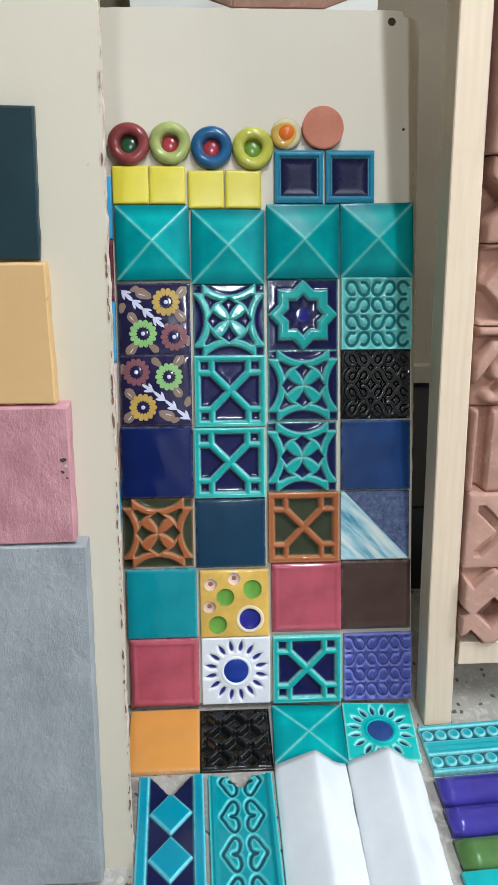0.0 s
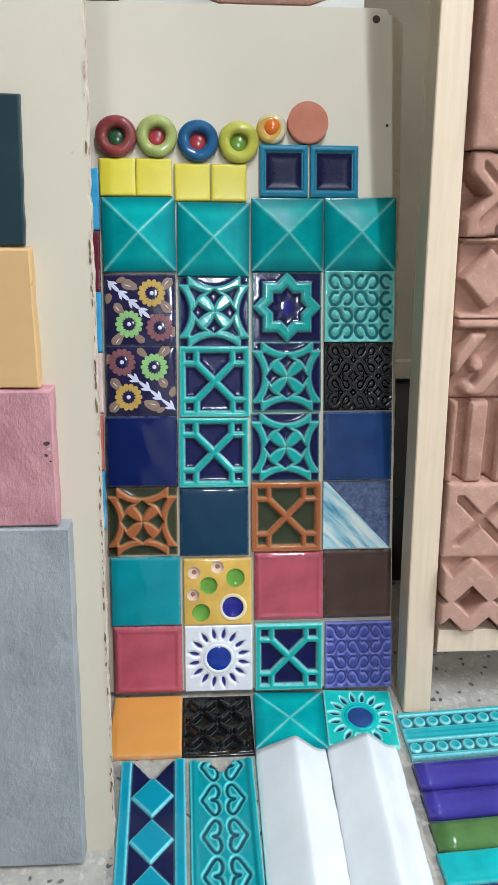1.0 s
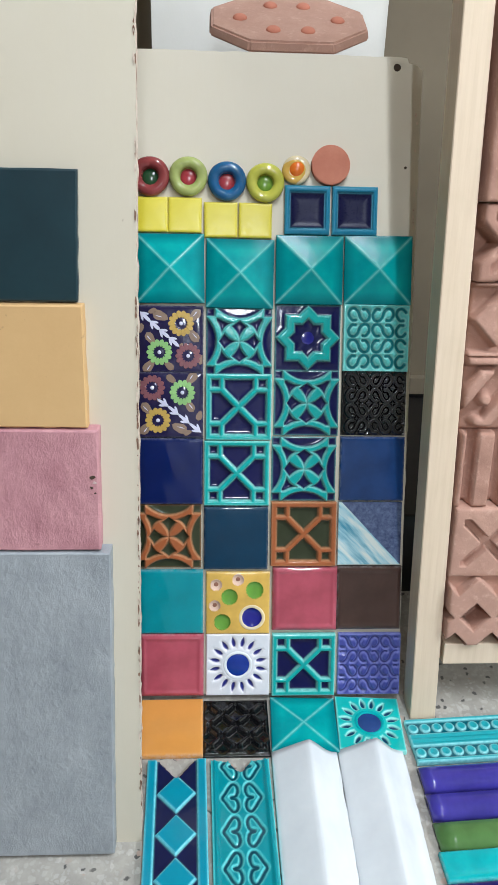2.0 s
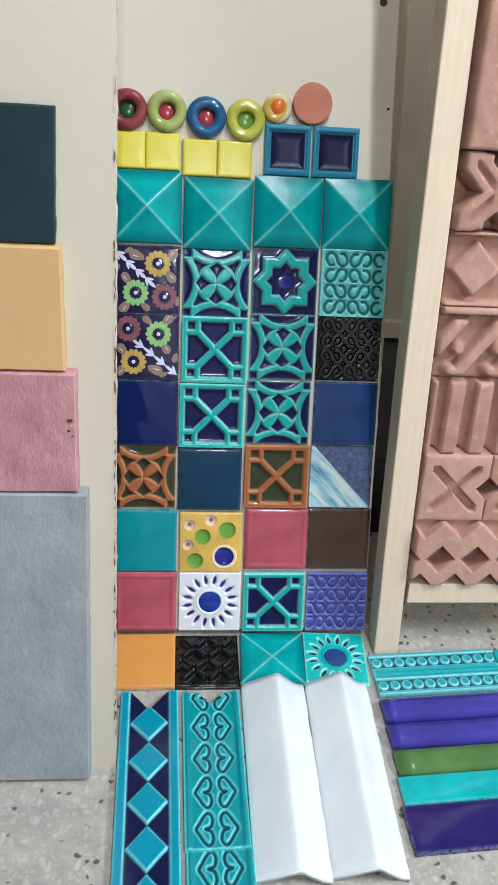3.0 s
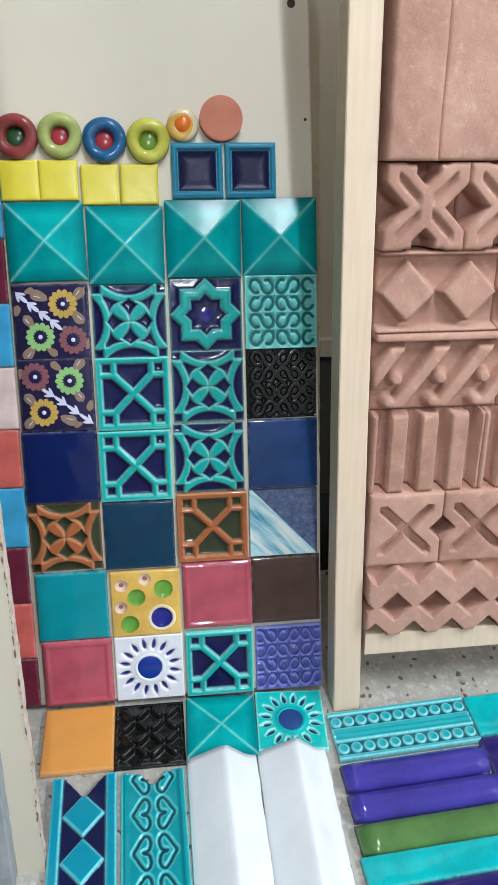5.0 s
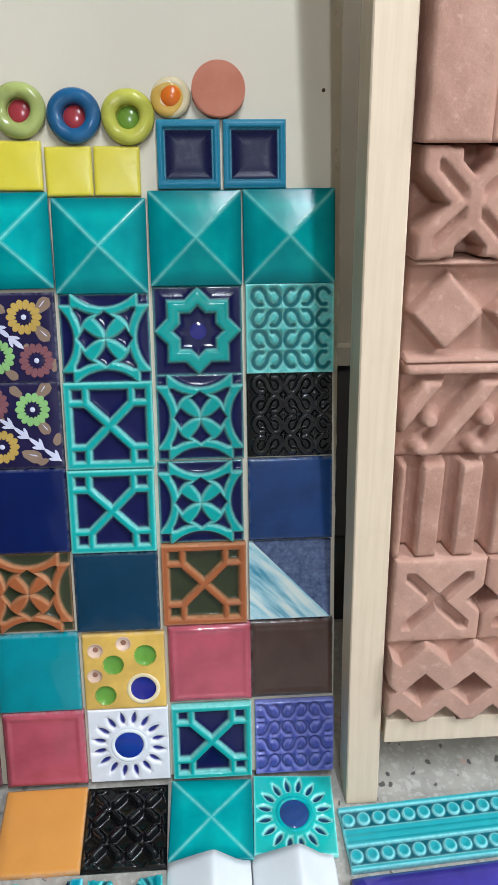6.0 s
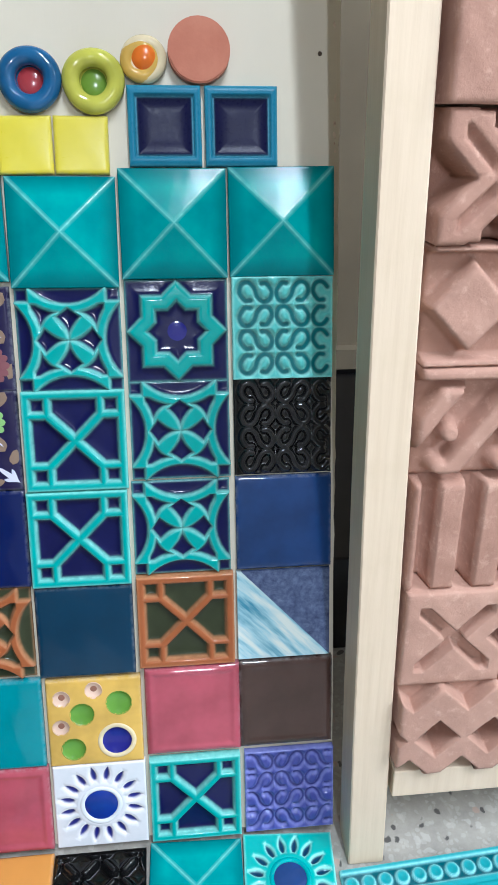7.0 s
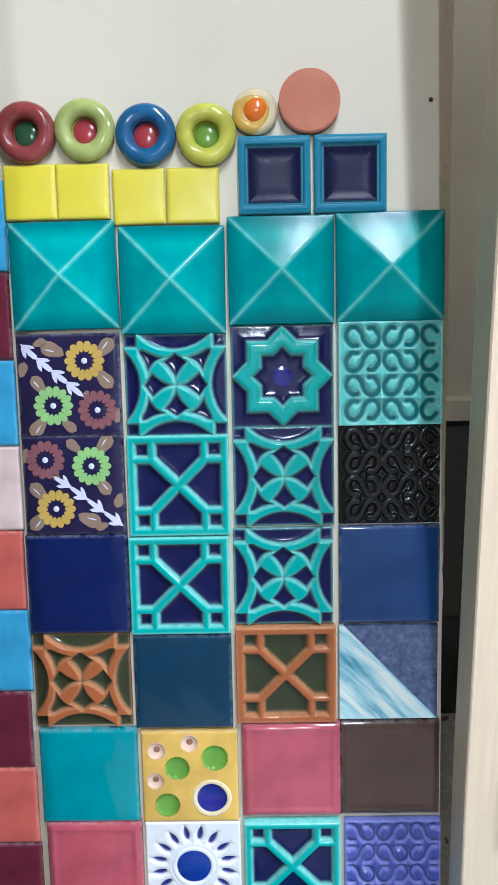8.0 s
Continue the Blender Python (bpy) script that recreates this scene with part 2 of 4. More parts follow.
s = Mat("terracotta", 0.85)
n1 = s.noise(14, 6, 0.65)
c = s.ramp(n1, (0.25, srgb(150, 110, 94)), (0.5, srgb(172, 130, 113)), (0.75, srgb(190, 151, 133)))
c = s.mix(s.math("MULTIPLY", s.rnd(), 0.35), c, srgb(200, 160, 142))
c = s.mix(s.math("MULTIPLY", s.ramp(s.noise(90, 4, 0.7), (0.55, (0, 0, 0)), (0.75, (1, 1, 1))), 0.4), c, srgb(222, 186, 166))
s.color(c)
s.bump(s.noise(150, 6, 0.7), 0.5, 0.002)

s = Mat("terracotta_smooth", 0.8)
s.color(s.ramp(s.noise(30, 5), (0.3, srgb(180, 108, 86)), (0.7, srgb(196, 126, 102))))
s.bump(s.noise(260, 3), 0.2, 0.001)


def stone(name, a, b, rough, bump, scale=18, stretch=None):
    s = Mat(name, rough)
    n = s.noise(scale, 8, 0.65, stretch=stretch)
    c = s.ramp(n, (0.25, a), (0.75, b))
    pits = s.ramp(s.noise(140, 3, 0.5), (0.24, (1, 1, 1)), (0.3, (0, 0, 0)))
    s.color(s.mix(s.math("MULTIPLY", pits, 0.35), c, (a[0] * 0.4, a[1] * 0.4, a[2] * 0.4, 1)))
    s.bump(s.noise(scale * 4, 8, 0.7, stretch=stretch), bump, 0.003)


stone("grey_stone", srgb(136, 142, 147), srgb(166, 171, 175), 0.6, 0.8, 22, (1, 0.75, 1))
stone("pink_stone", srgb(168, 112, 121), srgb(206, 152, 157), 0.7, 0.8, 34, (1, 0.6, 1))
stone("tan_stone", srgb(200, 160, 108), srgb(212, 174, 122), 0.6, 0.1, 8)
stone("slate_green", srgb(12, 40, 48), srgb(22, 54, 62), 0.38, 0.08, 10)

s = Mat("terrazzo", 0.32)
v1 = s.node("TexVoronoi", Scale=90.0)
v2 = s.node("TexVoronoi", Scale=150.0)
v3 = s.node("TexVoronoi", Scale=88.0)
warp = s.node("TexNoise", Scale=60.0, Detail=3.0)
s.link(s.co, warp.inputs["Vector"])
wco = s.mix(0.018, s.co, warp.outputs["Color"], "ADD")
for v in (v1, v2, v3):
    s.link(wco, v.inputs["Vector"])


def chips(v, cut, lo, hi):
    sp = s.node("SeparateColor")
    s.link(v.outputs["Color"], sp.inputs[0])
    inside = s.ramp(v.outputs["Distance"], (cut, (1, 1, 1)), (cut + 0.12, (0, 0, 0)))
    pick = s.ramp(sp.outputs[0], (lo, (0, 0, 0)), (lo + 0.01, (1, 1, 1)), (hi, (1, 1, 1)), (hi + 0.01, (0, 0, 0)))
    return s.math("MULTIPLY", inside, pick)


base = s.ramp(s.noise(25, 6, 0.7), (0.3, srgb(142, 138, 131)), (0.7, srgb(172, 167, 158)))
c = s.mix(s.math("MULTIPLY", chips(v2, 0.40, 0.45, 0.9), 0.25), base, srgb(196, 193, 186))
c = s.mix(s.math("MULTIPLY", chips(v1, 0.34, 0.7, 0.97), 0.28), c, srgb(208, 205, 200))
c = s.mix(s.math("MULTIPLY", chips(v3, 0.27, 0.0, 0.17), 0.95), c, srgb(74, 72, 70))
c = s.mix(s.math("MULTIPLY", chips(v1, 0.34, 0.0, 0.05), 0.8), c, srgb(176, 150, 136))
s.color(c)
s.rough(s.noise(20, 4), 0.25, 0.5)

s = Mat("grey_wall", 0.8)
s.color(s.ramp(s.noise(5, 6), (0.3, srgb(120, 108, 90)), (0.7, srgb(134, 122, 102))))
s.bump(s.noise(90, 4), 0.2, 0.001)
s = Mat("black_skirting", 0.3)
s.color(s.ramp(s.noise(60, 4), (0.3, srgb(14, 13, 14)), (0.7, srgb(26, 24, 26))))
s = Mat("hole_dark", 0.9)
s.color(s.ramp(s.noise(200, 2), (0.3, srgb(52, 40, 30)), (0.7, srgb(80, 64, 50))))
s = Mat("brushed_white", 0.22)
s.color(s.ramp(s.noise(20, 4), (0.3, srgb(208, 212, 215)), (0.7, srgb(218, 222, 224))))
s.bump(s.noise(40, 2), 0.05, 0.002)

s = Mat("marble_pale", 0.08)
mp = s.node("Mapping")
mp.inputs["Rotation"].default_value = (0, 0, radians(45))
s.link(s.co, mp.inputs["Vector"])
mp2 = s.node("Mapping")
mp2.inputs["Scale"].default_value = (9, 70, 1)
s.link(mp.outputs["Vector"], mp2.inputs["Vector"])
mp = mp2
s.color(s.ramp(s.noise(1.0, 5, 0.6, co=mp.outputs["Vector"]), (0.35, srgb(70, 140, 165)), (0.48, srgb(160, 200, 210)), (0.6, srgb(214, 222, 216))))
s = Mat("marble_dark", 0.08)
s.color(s.ramp(s.noise(110, 6, 0.75), (0.3, srgb(48, 58, 92)), (0.6, srgb(92, 106, 138)), (0.8, srgb(120, 134, 160))))
for nm, cc in dict(petal_ochre=(188, 156, 82), petal_green=(140, 186, 118), petal_mauve=(128, 82, 88), leaf_taupe=(138, 116, 100), branch_white=(206, 206, 226)).items():
    glaze(nm, srgb(*cc), dark=0.85, rough=0.1)
glaze("floral_navy", srgb(34, 30, 66), 0.7, 0.08)

s = Mat("tube_glass", 0.3)
s.b.inputs["Emission Color"].default_value, s.b.inputs["Emission Strength"].default_value = (0.91, 1.0, 1.0, 1), 6.0
tube_light(0.385, -0.75, 2.648, 1.2, 36.5, 8.8)
# Added fill lamp: lifts the post's shade on the board.
tube_light(0.15, -3.35, 2.648, 1.2, 68)
# Added fill lamp from the side: brightens right-facing slopes.
tube_light(2.2, -1.0, 2.648, 1.2, 79)

# ---- room ----
def slab(name, x0, x1, y0, y1, z0, z1, mat, label, category):
    bm = bmesh.new()
    box(bm, x0, x1, y0, y1, z0, z1)
    return tagged(part(name, bm, mat), label, category, kind="structure")


slab("floor", -2.6, 2.8, -4.3, 0.9, -0.08, 0.0, M["terrazzo"], "grey terrazzo floor with pale and dark stone chips", "floor")
slab("wall_north", -2.6, 2.8, 0.76, 0.9, 0.0, 2.7, M["grey_wall"], "dull grey-beige painted wall behind the displays", "wall")
# Unseen walls and ceiling, added: grey ones cut bounced light, off-white ones add it.
slab("wall_south", -2.6, 2.8, -4.4, -4.3, 0.0, 2.7, M["dim_bounce_wall"], "unseen wall, dull grey to cut bounced light", "wall")
slab("wall_west", -2.7, -2.6, -4.4, 0.9, 0.0, 2.7, M["dim_bounce_wall"], "unseen wall, dull grey to cut bounced light", "wall")
slab("wall_east", 2.8, 2.9, -4.4, 0.9, 0.0, 2.7, M["bright_bounce_wall"], "unseen wall, off-white to bounce light", "wall")
slab("ceiling", -2.7, 2.9, -4.4, 0.9, 2.7, 2.8, M["bright_bounce_wall"], "unseen ceiling, off-white to bounce light", "ceiling")
slab("baseboard", -2.6, 2.8, 0.745, 0.76, 0.0, 0.185, M["black_skirting"], "black stone skirting along the wall", "baseboard")
slab("trim", -2.6, 2.8, 0.742, 0.76, 0.185, 0.225, M["grey_wall"], "grey ledge on top of the skirting", "trim")

# ---- leaning board with tile samples ----
LEAN_B = 23.4
BOARD = plane_frame(0, 0.0092, 0.008, LEAN_B)      # on the board's front face


def leaning_board(m, outline, thick, label, mat, edge):
    """A sheet of board: front, and a raw sawn edge all round."""
    root = thing("display_board", label, "board", "display boards", m)
    bm = bmesh.new()
    front = [bm.verts.new((x, y, 0)) for x, y in outline]
    bm.faces.new(front)
    part("front_face", bm, mat, root)
    bm = bmesh.new()
    a = [bm.verts.new((x, y, -0.0002)) for x, y in outline]
    b = [bm.verts.new((x, y, -thick)) for x, y in outline]
    for i in range(len(a)):
        j = (i + 1) % len(a)
        bm.faces.new((a[i], a[j], b[j], b[i]))
    bm.faces.new(list(reversed(b)))
    part("sawn_edge", bm, edge, root, "chipped raw sawn edge")
    return root


def ragged(x0, y0, x1, y1, n, amp, rng):
    out = []
    for k in range(n):
        f = k / n
        j = rng.uniform(-amp, amp) * (rng.random() < 0.35)
        out.append((x0 + (x1 - x0) * f + j, y0 + (y1 - y0) * f + (j if abs(y1 - y0) < 0.1 else 0)))
    return out


rng = random.Random(4)
outline = [(-0.30, 0.0), (0.2615, 0.0)] + ragged(0.2615, 0.30, 0.2665, 0.955, 60, 0.0012, rng)[1:] + [(0.2665, 0.957), (0.258, 0.9635), (0.246, 0.966), (0.243, 0.973)] \
    + ragged(0.24, 0.9745, -0.30, 0.9745, 50, 0.0009, rng)[1:] + [(-0.30, 0.9745)]
b1 = leaning_board(BOARD, outline, 0.012, "cream painted board leaning back, covered in tile samples", M["cream_board"], M["raw_edge"])
# Thin disc on the face; its dark colour gives the drilled hole's shade.
bm = bmesh.new()
ret = bmesh.ops.create_cone(bm, cap_ends=True, segments=14, radius1=0.0058, radius2=0.005, depth=0.0015)
for v in bm.verts:
    v.co += Vector((0.2285, 0.9595, 0.0003))
part("nail_hole", bm, M["hole_dark"], b1, "dark disc drawn for the shade in a drilled hole")
bm = bmesh.new()
bmesh.ops.create_uvsphere(bm, u_segments=8, v_segments=6, radius=0.0022)
for v in bm.verts:
    v.co = Vector((v.co.x + 0.2455, v.co.y + 0.817, v.co.z * 0.4 + 0.0003))
part("nail_head", bm, M["hole_dark"], b1)

SIZE = 0.0995
TILE_T = 0.010
ROWS_V = (0.659, 0.5585, 0.460, 0.3585, 0.257, 0.1535, 0.0510)
COLS_U = (-0.1040, -0.0005, 0.1032, 0.2068)
LIFT = (0.0, -0.002, 0.0045, 0.0055)


def tile_at(col, row, du=0.0, dv=0.0, spin=0.0):
    k = LIFT[col] if row < 6 else 0.0
    return BOARD @ pose(COLS_U[col] + du, ROWS_V[row] + k + dv, 0.0002, 0, 0, spin)


def tile_body(root, mat, w=SIZE, h=SIZE, t=0.0065, bevel=0.0012):
    bm = bmesh.new()
    box(bm, -w / 2, w / 2, -h / 2, h / 2, 0, t, bevel)
    return part("body", bm, mat, root)


GROUP = "tile samples on the board"
s = Mat("biscuit", 0.85)
s.color(s.ramp(s.noise(60, 4), (0.3, srgb(196, 190, 178)), (0.7, srgb(222, 216, 204))))
s.bump(s.noise(200, 3), 0.3, 0.001)


def plain_tile(m, mat, label, w=SIZE, h=SIZE, t=TILE_T, pillow=0.0009, name="glazed_tile", group=GROUP, lip=0.0, hole=None):
    """Flat glazed tile: clay body, glazed face that dips at its rounded edges."""
    root = thing(name, label, "tile", group, m)
    tile_body(root, M["biscuit"], w - 0.0008, h - 0.0008, t * 0.6)

    def shape(x, y, d):
        e = np.minimum(w / 2 - np.abs(x), h / 2 - np.abs(y))
        return 0.0004 * np.cos(x / w * 3) * np.cos(y / h * 3) + 0.00012 * np.sin(x * 140 + y * 90) - pillow * np.exp(-e / 0.003) + lip * np.exp(-((e - 0.006) / 0.003) ** 2)
    field_parts(w, h, lambda x, y: np.full_like(x, -1.0), root, mat, ground=t, rise=0, res=0.0017 if hole is None else 0.0009, extra=shape, hole=hole, split=False, names=("glazed_face", ""))
    return root


def soft_relief(x, y, d):
    """Glaze rounds the raised parts and pools in the hollows."""
    return 0.30 * np.clip(d, 0, 0.004) - 0.0013 * (1 - np.exp(-np.clip(-d, 0, 0.02) / 0.0022))


def flat_relief(x, y, d):
    """Nearly flat raised parts, with glaze pooled in the hollows."""
    return 0.16 * np.clip(d, 0, 0.0022) - 0.0015 * (1 - np.exp(-np.clip(-d, 0, 0.02) / 0.0020))


def relief_tile(m, mat, d_of, label, ground=0.0060, rise=0.0058, wall=0.0032, w=SIZE, h=SIZE, name="relief_tile", group=GROUP, extra=None, **kw):
    root = thing(name, label, "tile", group, m)
    tile_body(root, M["biscuit"], w - 0.0008, h - 0.0008, ground * 0.5)
    if extra is None:
        extra = flat_relief if d_of is d_flower else soft_relief
    field_parts(w, h, d_of, root, mat, ground=ground, rise=rise, extra=extra, wall=wall, **kw)
    return root


def pyramid_tile(m, label, group=GROUP, apex=0.0200):
    root = thing("pyramid_tile", label, "tile", group, m)
    tile_body(root, M["biscuit"], 0.1005, 0.1005, 0.005)
    bm = bmesh.new()
    a, b = 0.0505, 0.0485
    rings = [[(sx * r, sy * r, z) for sx, sy in ((-1, -1), (1, -1), (1, 1), (-1, 1))] for r, z in ((a, 0.001), (a, 0.0082), (a - 0.0008, 0.0092), (b, 0.0096))]
    vs = [[bm.verts.new(p) for p in ring] for ring in rings]
    for p, q in zip(vs, vs[1:]):
        for i in range(4):
            bm.faces.new((p[i], p[(i + 1) % 4], q[(i + 1) % 4], q[i]))
    top = bm.verts.new((0, 0, 0.0096 + apex))
    for i in range(4):
        bm.faces.new((vs[-1][i], vs[-1][(i + 1) % 4], top))
    ridges = [e for e in bm.edges if top in e.verts] + [e for e in bm.edges if all(v in vs[-1] for v in e.verts)]
    bmesh.ops.bevel(bm, geom=ridges, offset=0.0012, segments=2, affect="EDGES", profile=0.5)
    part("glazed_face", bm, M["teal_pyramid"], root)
    return root


# pattern distances, in metres, for a tile of half width k
K = SIZE / 2


def d_flower(x, y):
    """Four bowed bands from corner to corner, and four broad petals that meet in the middle."""
    x, y = x / K, y / K
    a, b = np.abs(x), np.abs(y)
    outer = np.minimum(np.hypot(x, b - 1.66), np.hypot(a - 1.66, y)) - 0.965
    d = outer
    for p, q in ((a, b), (b, a)):
        d = np.minimum(d, -np.minimum(0.235 * (np.clip(q - 0.05, 0, 1) / 0.40) ** 1.6 - p, (0.620 - q) * 1.45 - p) * 0.75)
    u, v = (a + b) / 1.41421, np.abs(a - b) / 1.41421
    corner = np.minimum(np.minimum(u - 0.595 + 1.1 * v * v, outer - 0.175), np.minimum((0.98 - u) * 0.9 - v, 0.26 - v))
    d = np.minimum(d, -corner * 0.9)
    d = np.minimum(d, np.maximum(0.745 - a, 0.745 - b))
    return d * K + 0.0004


def d_lattice(x, y):
    x, y = np.abs(x / K), np.abs(y / K)
    d = np.full_like(x, 9.0)
    for p, q in ((x, y), (y, x)):
        d = np.minimum(d, -np.minimum(np.minimum(0.43 - p, 0.83 - q), (q - 0.14 - p) / 1.41421))
    hole = 0.115 - np.maximum(np.abs(x - 0.715), np.abs(y - 0.715))
    return np.minimum(d, -hole) * K


def d_star(x, y):
    x, y = np.abs(x / K), np.abs(y / K)
    q = np.minimum(np.maximum(x, y), (x + y) / 1.41421)
    return np.minimum(0.695 - q, q - 0.405) * K


def glide(knots, n=8):
    """A smooth line through the knots."""
    k = np.array(knots, float)
    k = np.concatenate(([2 * k[0] - k[1]], k, [2 * k[-1] - k[-2]]))
    t = np.linspace(0, 1, n, endpoint=False)[:, None]
    out = []
    for a, b, c, d in zip(k, k[1:], k[2:], k[3:]):
        out.append(0.5 * (2 * b + (c - a) * t + (2 * a - 5 * b + 4 * c - d) * t ** 2 + (3 * b - a - 3 * c + d) * t ** 3))
    return np.concatenate(out)


S_HALF = [(-0.32, -0.80), (-0.63, -0.76), (-0.92, 0.0), (-0.78, 0.74), (-0.42, 0.90), (-0.10, 0.42)]
S_LINE = glide(S_HALF + [(-x, -y) for x, y in S_HALF[::-1]])


def curl_points(cells):
    return np.concatenate([np.stack([cx + fx * S_LINE[:, 0] * w / 2, cy + fy * S_LINE[:, 1] * h / 2], 1) for cx, cy, w, h, fx, fy in cells])


def d_points(pts, half):
    def d_of(x, y):
        best = np.full(x.shape, 9.0)
        for px, py in pts:
            best = np.minimum(best, (x - px) ** 2 + (y - py) ** 2)
        return half - np.sqrt(best)
    return d_of


def curl_cells(dx, cols=(-0.0260, 0.0105, 0.0470), step=0.0234):
    out = []
    for r in range(4):
        for j, cx in enumerate(cols):
            out.append((cx + dx, (r - 1.5) * step, 0.0345, 0.0205, 1 if j % 2 == 0 else -1, -1 if r % 2 == 0 else 1))
    return out


def grooves(cells, half):
    far = d_points([p for p in curl_points(cells) if abs(p[0]) < 0.0455], half)
    return lambda x, y: -far(x, y)


def swell(x, y, d):
    """The islands between the grooves are domed."""
    return 0.75 * np.clip(d, 0, 0.0035)


CURLS = grooves(curl_cells(0.0), 0.0028)
def ridges(cells, half):
    return d_points([p for p in curl_points(cells) if abs(p[0]) < 0.0455], half)


RIDGES = ridges(curl_cells(0.0), 0.0042)
CURLS_B = grooves(curl_cells(0.0, (-0.0345, 0.0, 0.0345)), 0.0016)


def d_weave(x, y):
    """Short slanted ribs that lean one way and the other in turn."""
    p = 0.0208
    i, j = np.floor(x / p), np.floor(y / p)
    fx, fy = x - (i + 0.5) * p, y - (j + 0.5) * p
    lean = np.where((i + j) % 2 == 0, 1.0, -1.0)
    along, across = (fx + lean * fy) / 1.41421, (fx - lean * fy) / 1.41421
    d = 0.0052 - np.hypot(np.clip(np.abs(along) - 0.0062, 0, 1), across)
    return np.minimum(d, 0.0465 - np.maximum(np.abs(x), np.abs(y)))


def d_sun(x, y, rays=16, r0=0.59, r1=0.92):
    x, y = x / K, y / K
    r, a = np.hypot(x, y), np.arctan2(y, x)
    step = 2 * math.pi / rays
    da = (a + step * 50) % step - step / 2
    f = np.clip((r - r0) / (r1 - r0), 0, 1)
    half = 0.064 * np.sin(np.clip(f * 0.9 + 0.1, 0, 1) * math.pi) ** 0.8 * (1.15 - 0.3 * f)
    ray = np.minimum(half - np.abs(r * np.sin(da)), np.minimum(r - r0, r1 - r))
    return np.minimum(-ray, r - 0.34) * K


def dome(root, name, x, y, z, r, hgt, mat, label=""):
    bm = bmesh.new()
    bmesh.ops.create_uvsphere(bm, u_segments=28, v_segments=14, radius=1)
    for v in bm.verts:
        v.co = Vector((x + v.co.x * r, y + v.co.y * r, z + v.co.z * hgt))
    return part(name, bm, mat, root, label, smooth=True)


def torus(root, name, x, y, z, R, r, mat, flat=1.0, label=""):
    bm = bmesh.new()
    n, k = 40, 16
    rings = []
    for i in range(n):
        a = 2 * math.pi * i / n
        wob = 1 + 0.012 * math.sin(3 * a + x * 90)
        rings.append([bm.verts.new((x + (R + r * math.cos(b)) * wob * math.cos(a), y + (R + r * math.cos(b)) * wob * math.sin(a), z + r * flat * math.sin(b)))
                      for b in (2 * math.pi * j / k for j in range(k))])
    for i in range(n):
        for j in range(k):
            p, q = rings[i], rings[(i + 1) % n]
            bm.faces.new((p[j], q[j], q[(j + 1) % k], p[(j + 1) % k]))
    return part(name, bm, mat, root, label, smooth=True)


def flat_shape(root, name, pts, z, mat, label="", thick=0.0006):
    """A painted patch of glaze, a little proud of the tile."""
    bm = bmesh.new()
    lo = [bm.verts.new((x, y, z)) for x, y in pts]
    cx, cy = sum(p[0] for p in pts) / len(pts), sum(p[1] for p in pts) / len(pts)
    hi = [bm.verts.new((cx + (x - cx) * 0.94, cy + (y - cy) * 0.94, z + thick)) for x, y in pts]
    bm.faces.new(hi)
    for i in range(len(lo)):
        j = (i + 1) % len(lo)
        bm.faces.new((lo[i], lo[j], hi[j], hi[i]))
    return part(name, bm, mat, root, label)


def petal(cx, cy, a, r0, r1, w, n=8):
    out = []
    for k in range(n * 2):
        f = k / n if k < n else 2 - k / n
        s_ = 1 if k < n else -1
        r = r0 + (r1 - r0) * f
        wid = w * (0.5 + 0.5 * min(1, f / 0.6)) * math.sqrt(max(0.0, 1 - (max(0.0, f - 0.6) / 0.4) ** 2)) * s_ * min(1, 0.35 + 4 * f)
        out.append((cx + r * math.cos(a) - wid * math.sin(a), cy + r * math.sin(a) + wid * math.cos(a)))
    return out


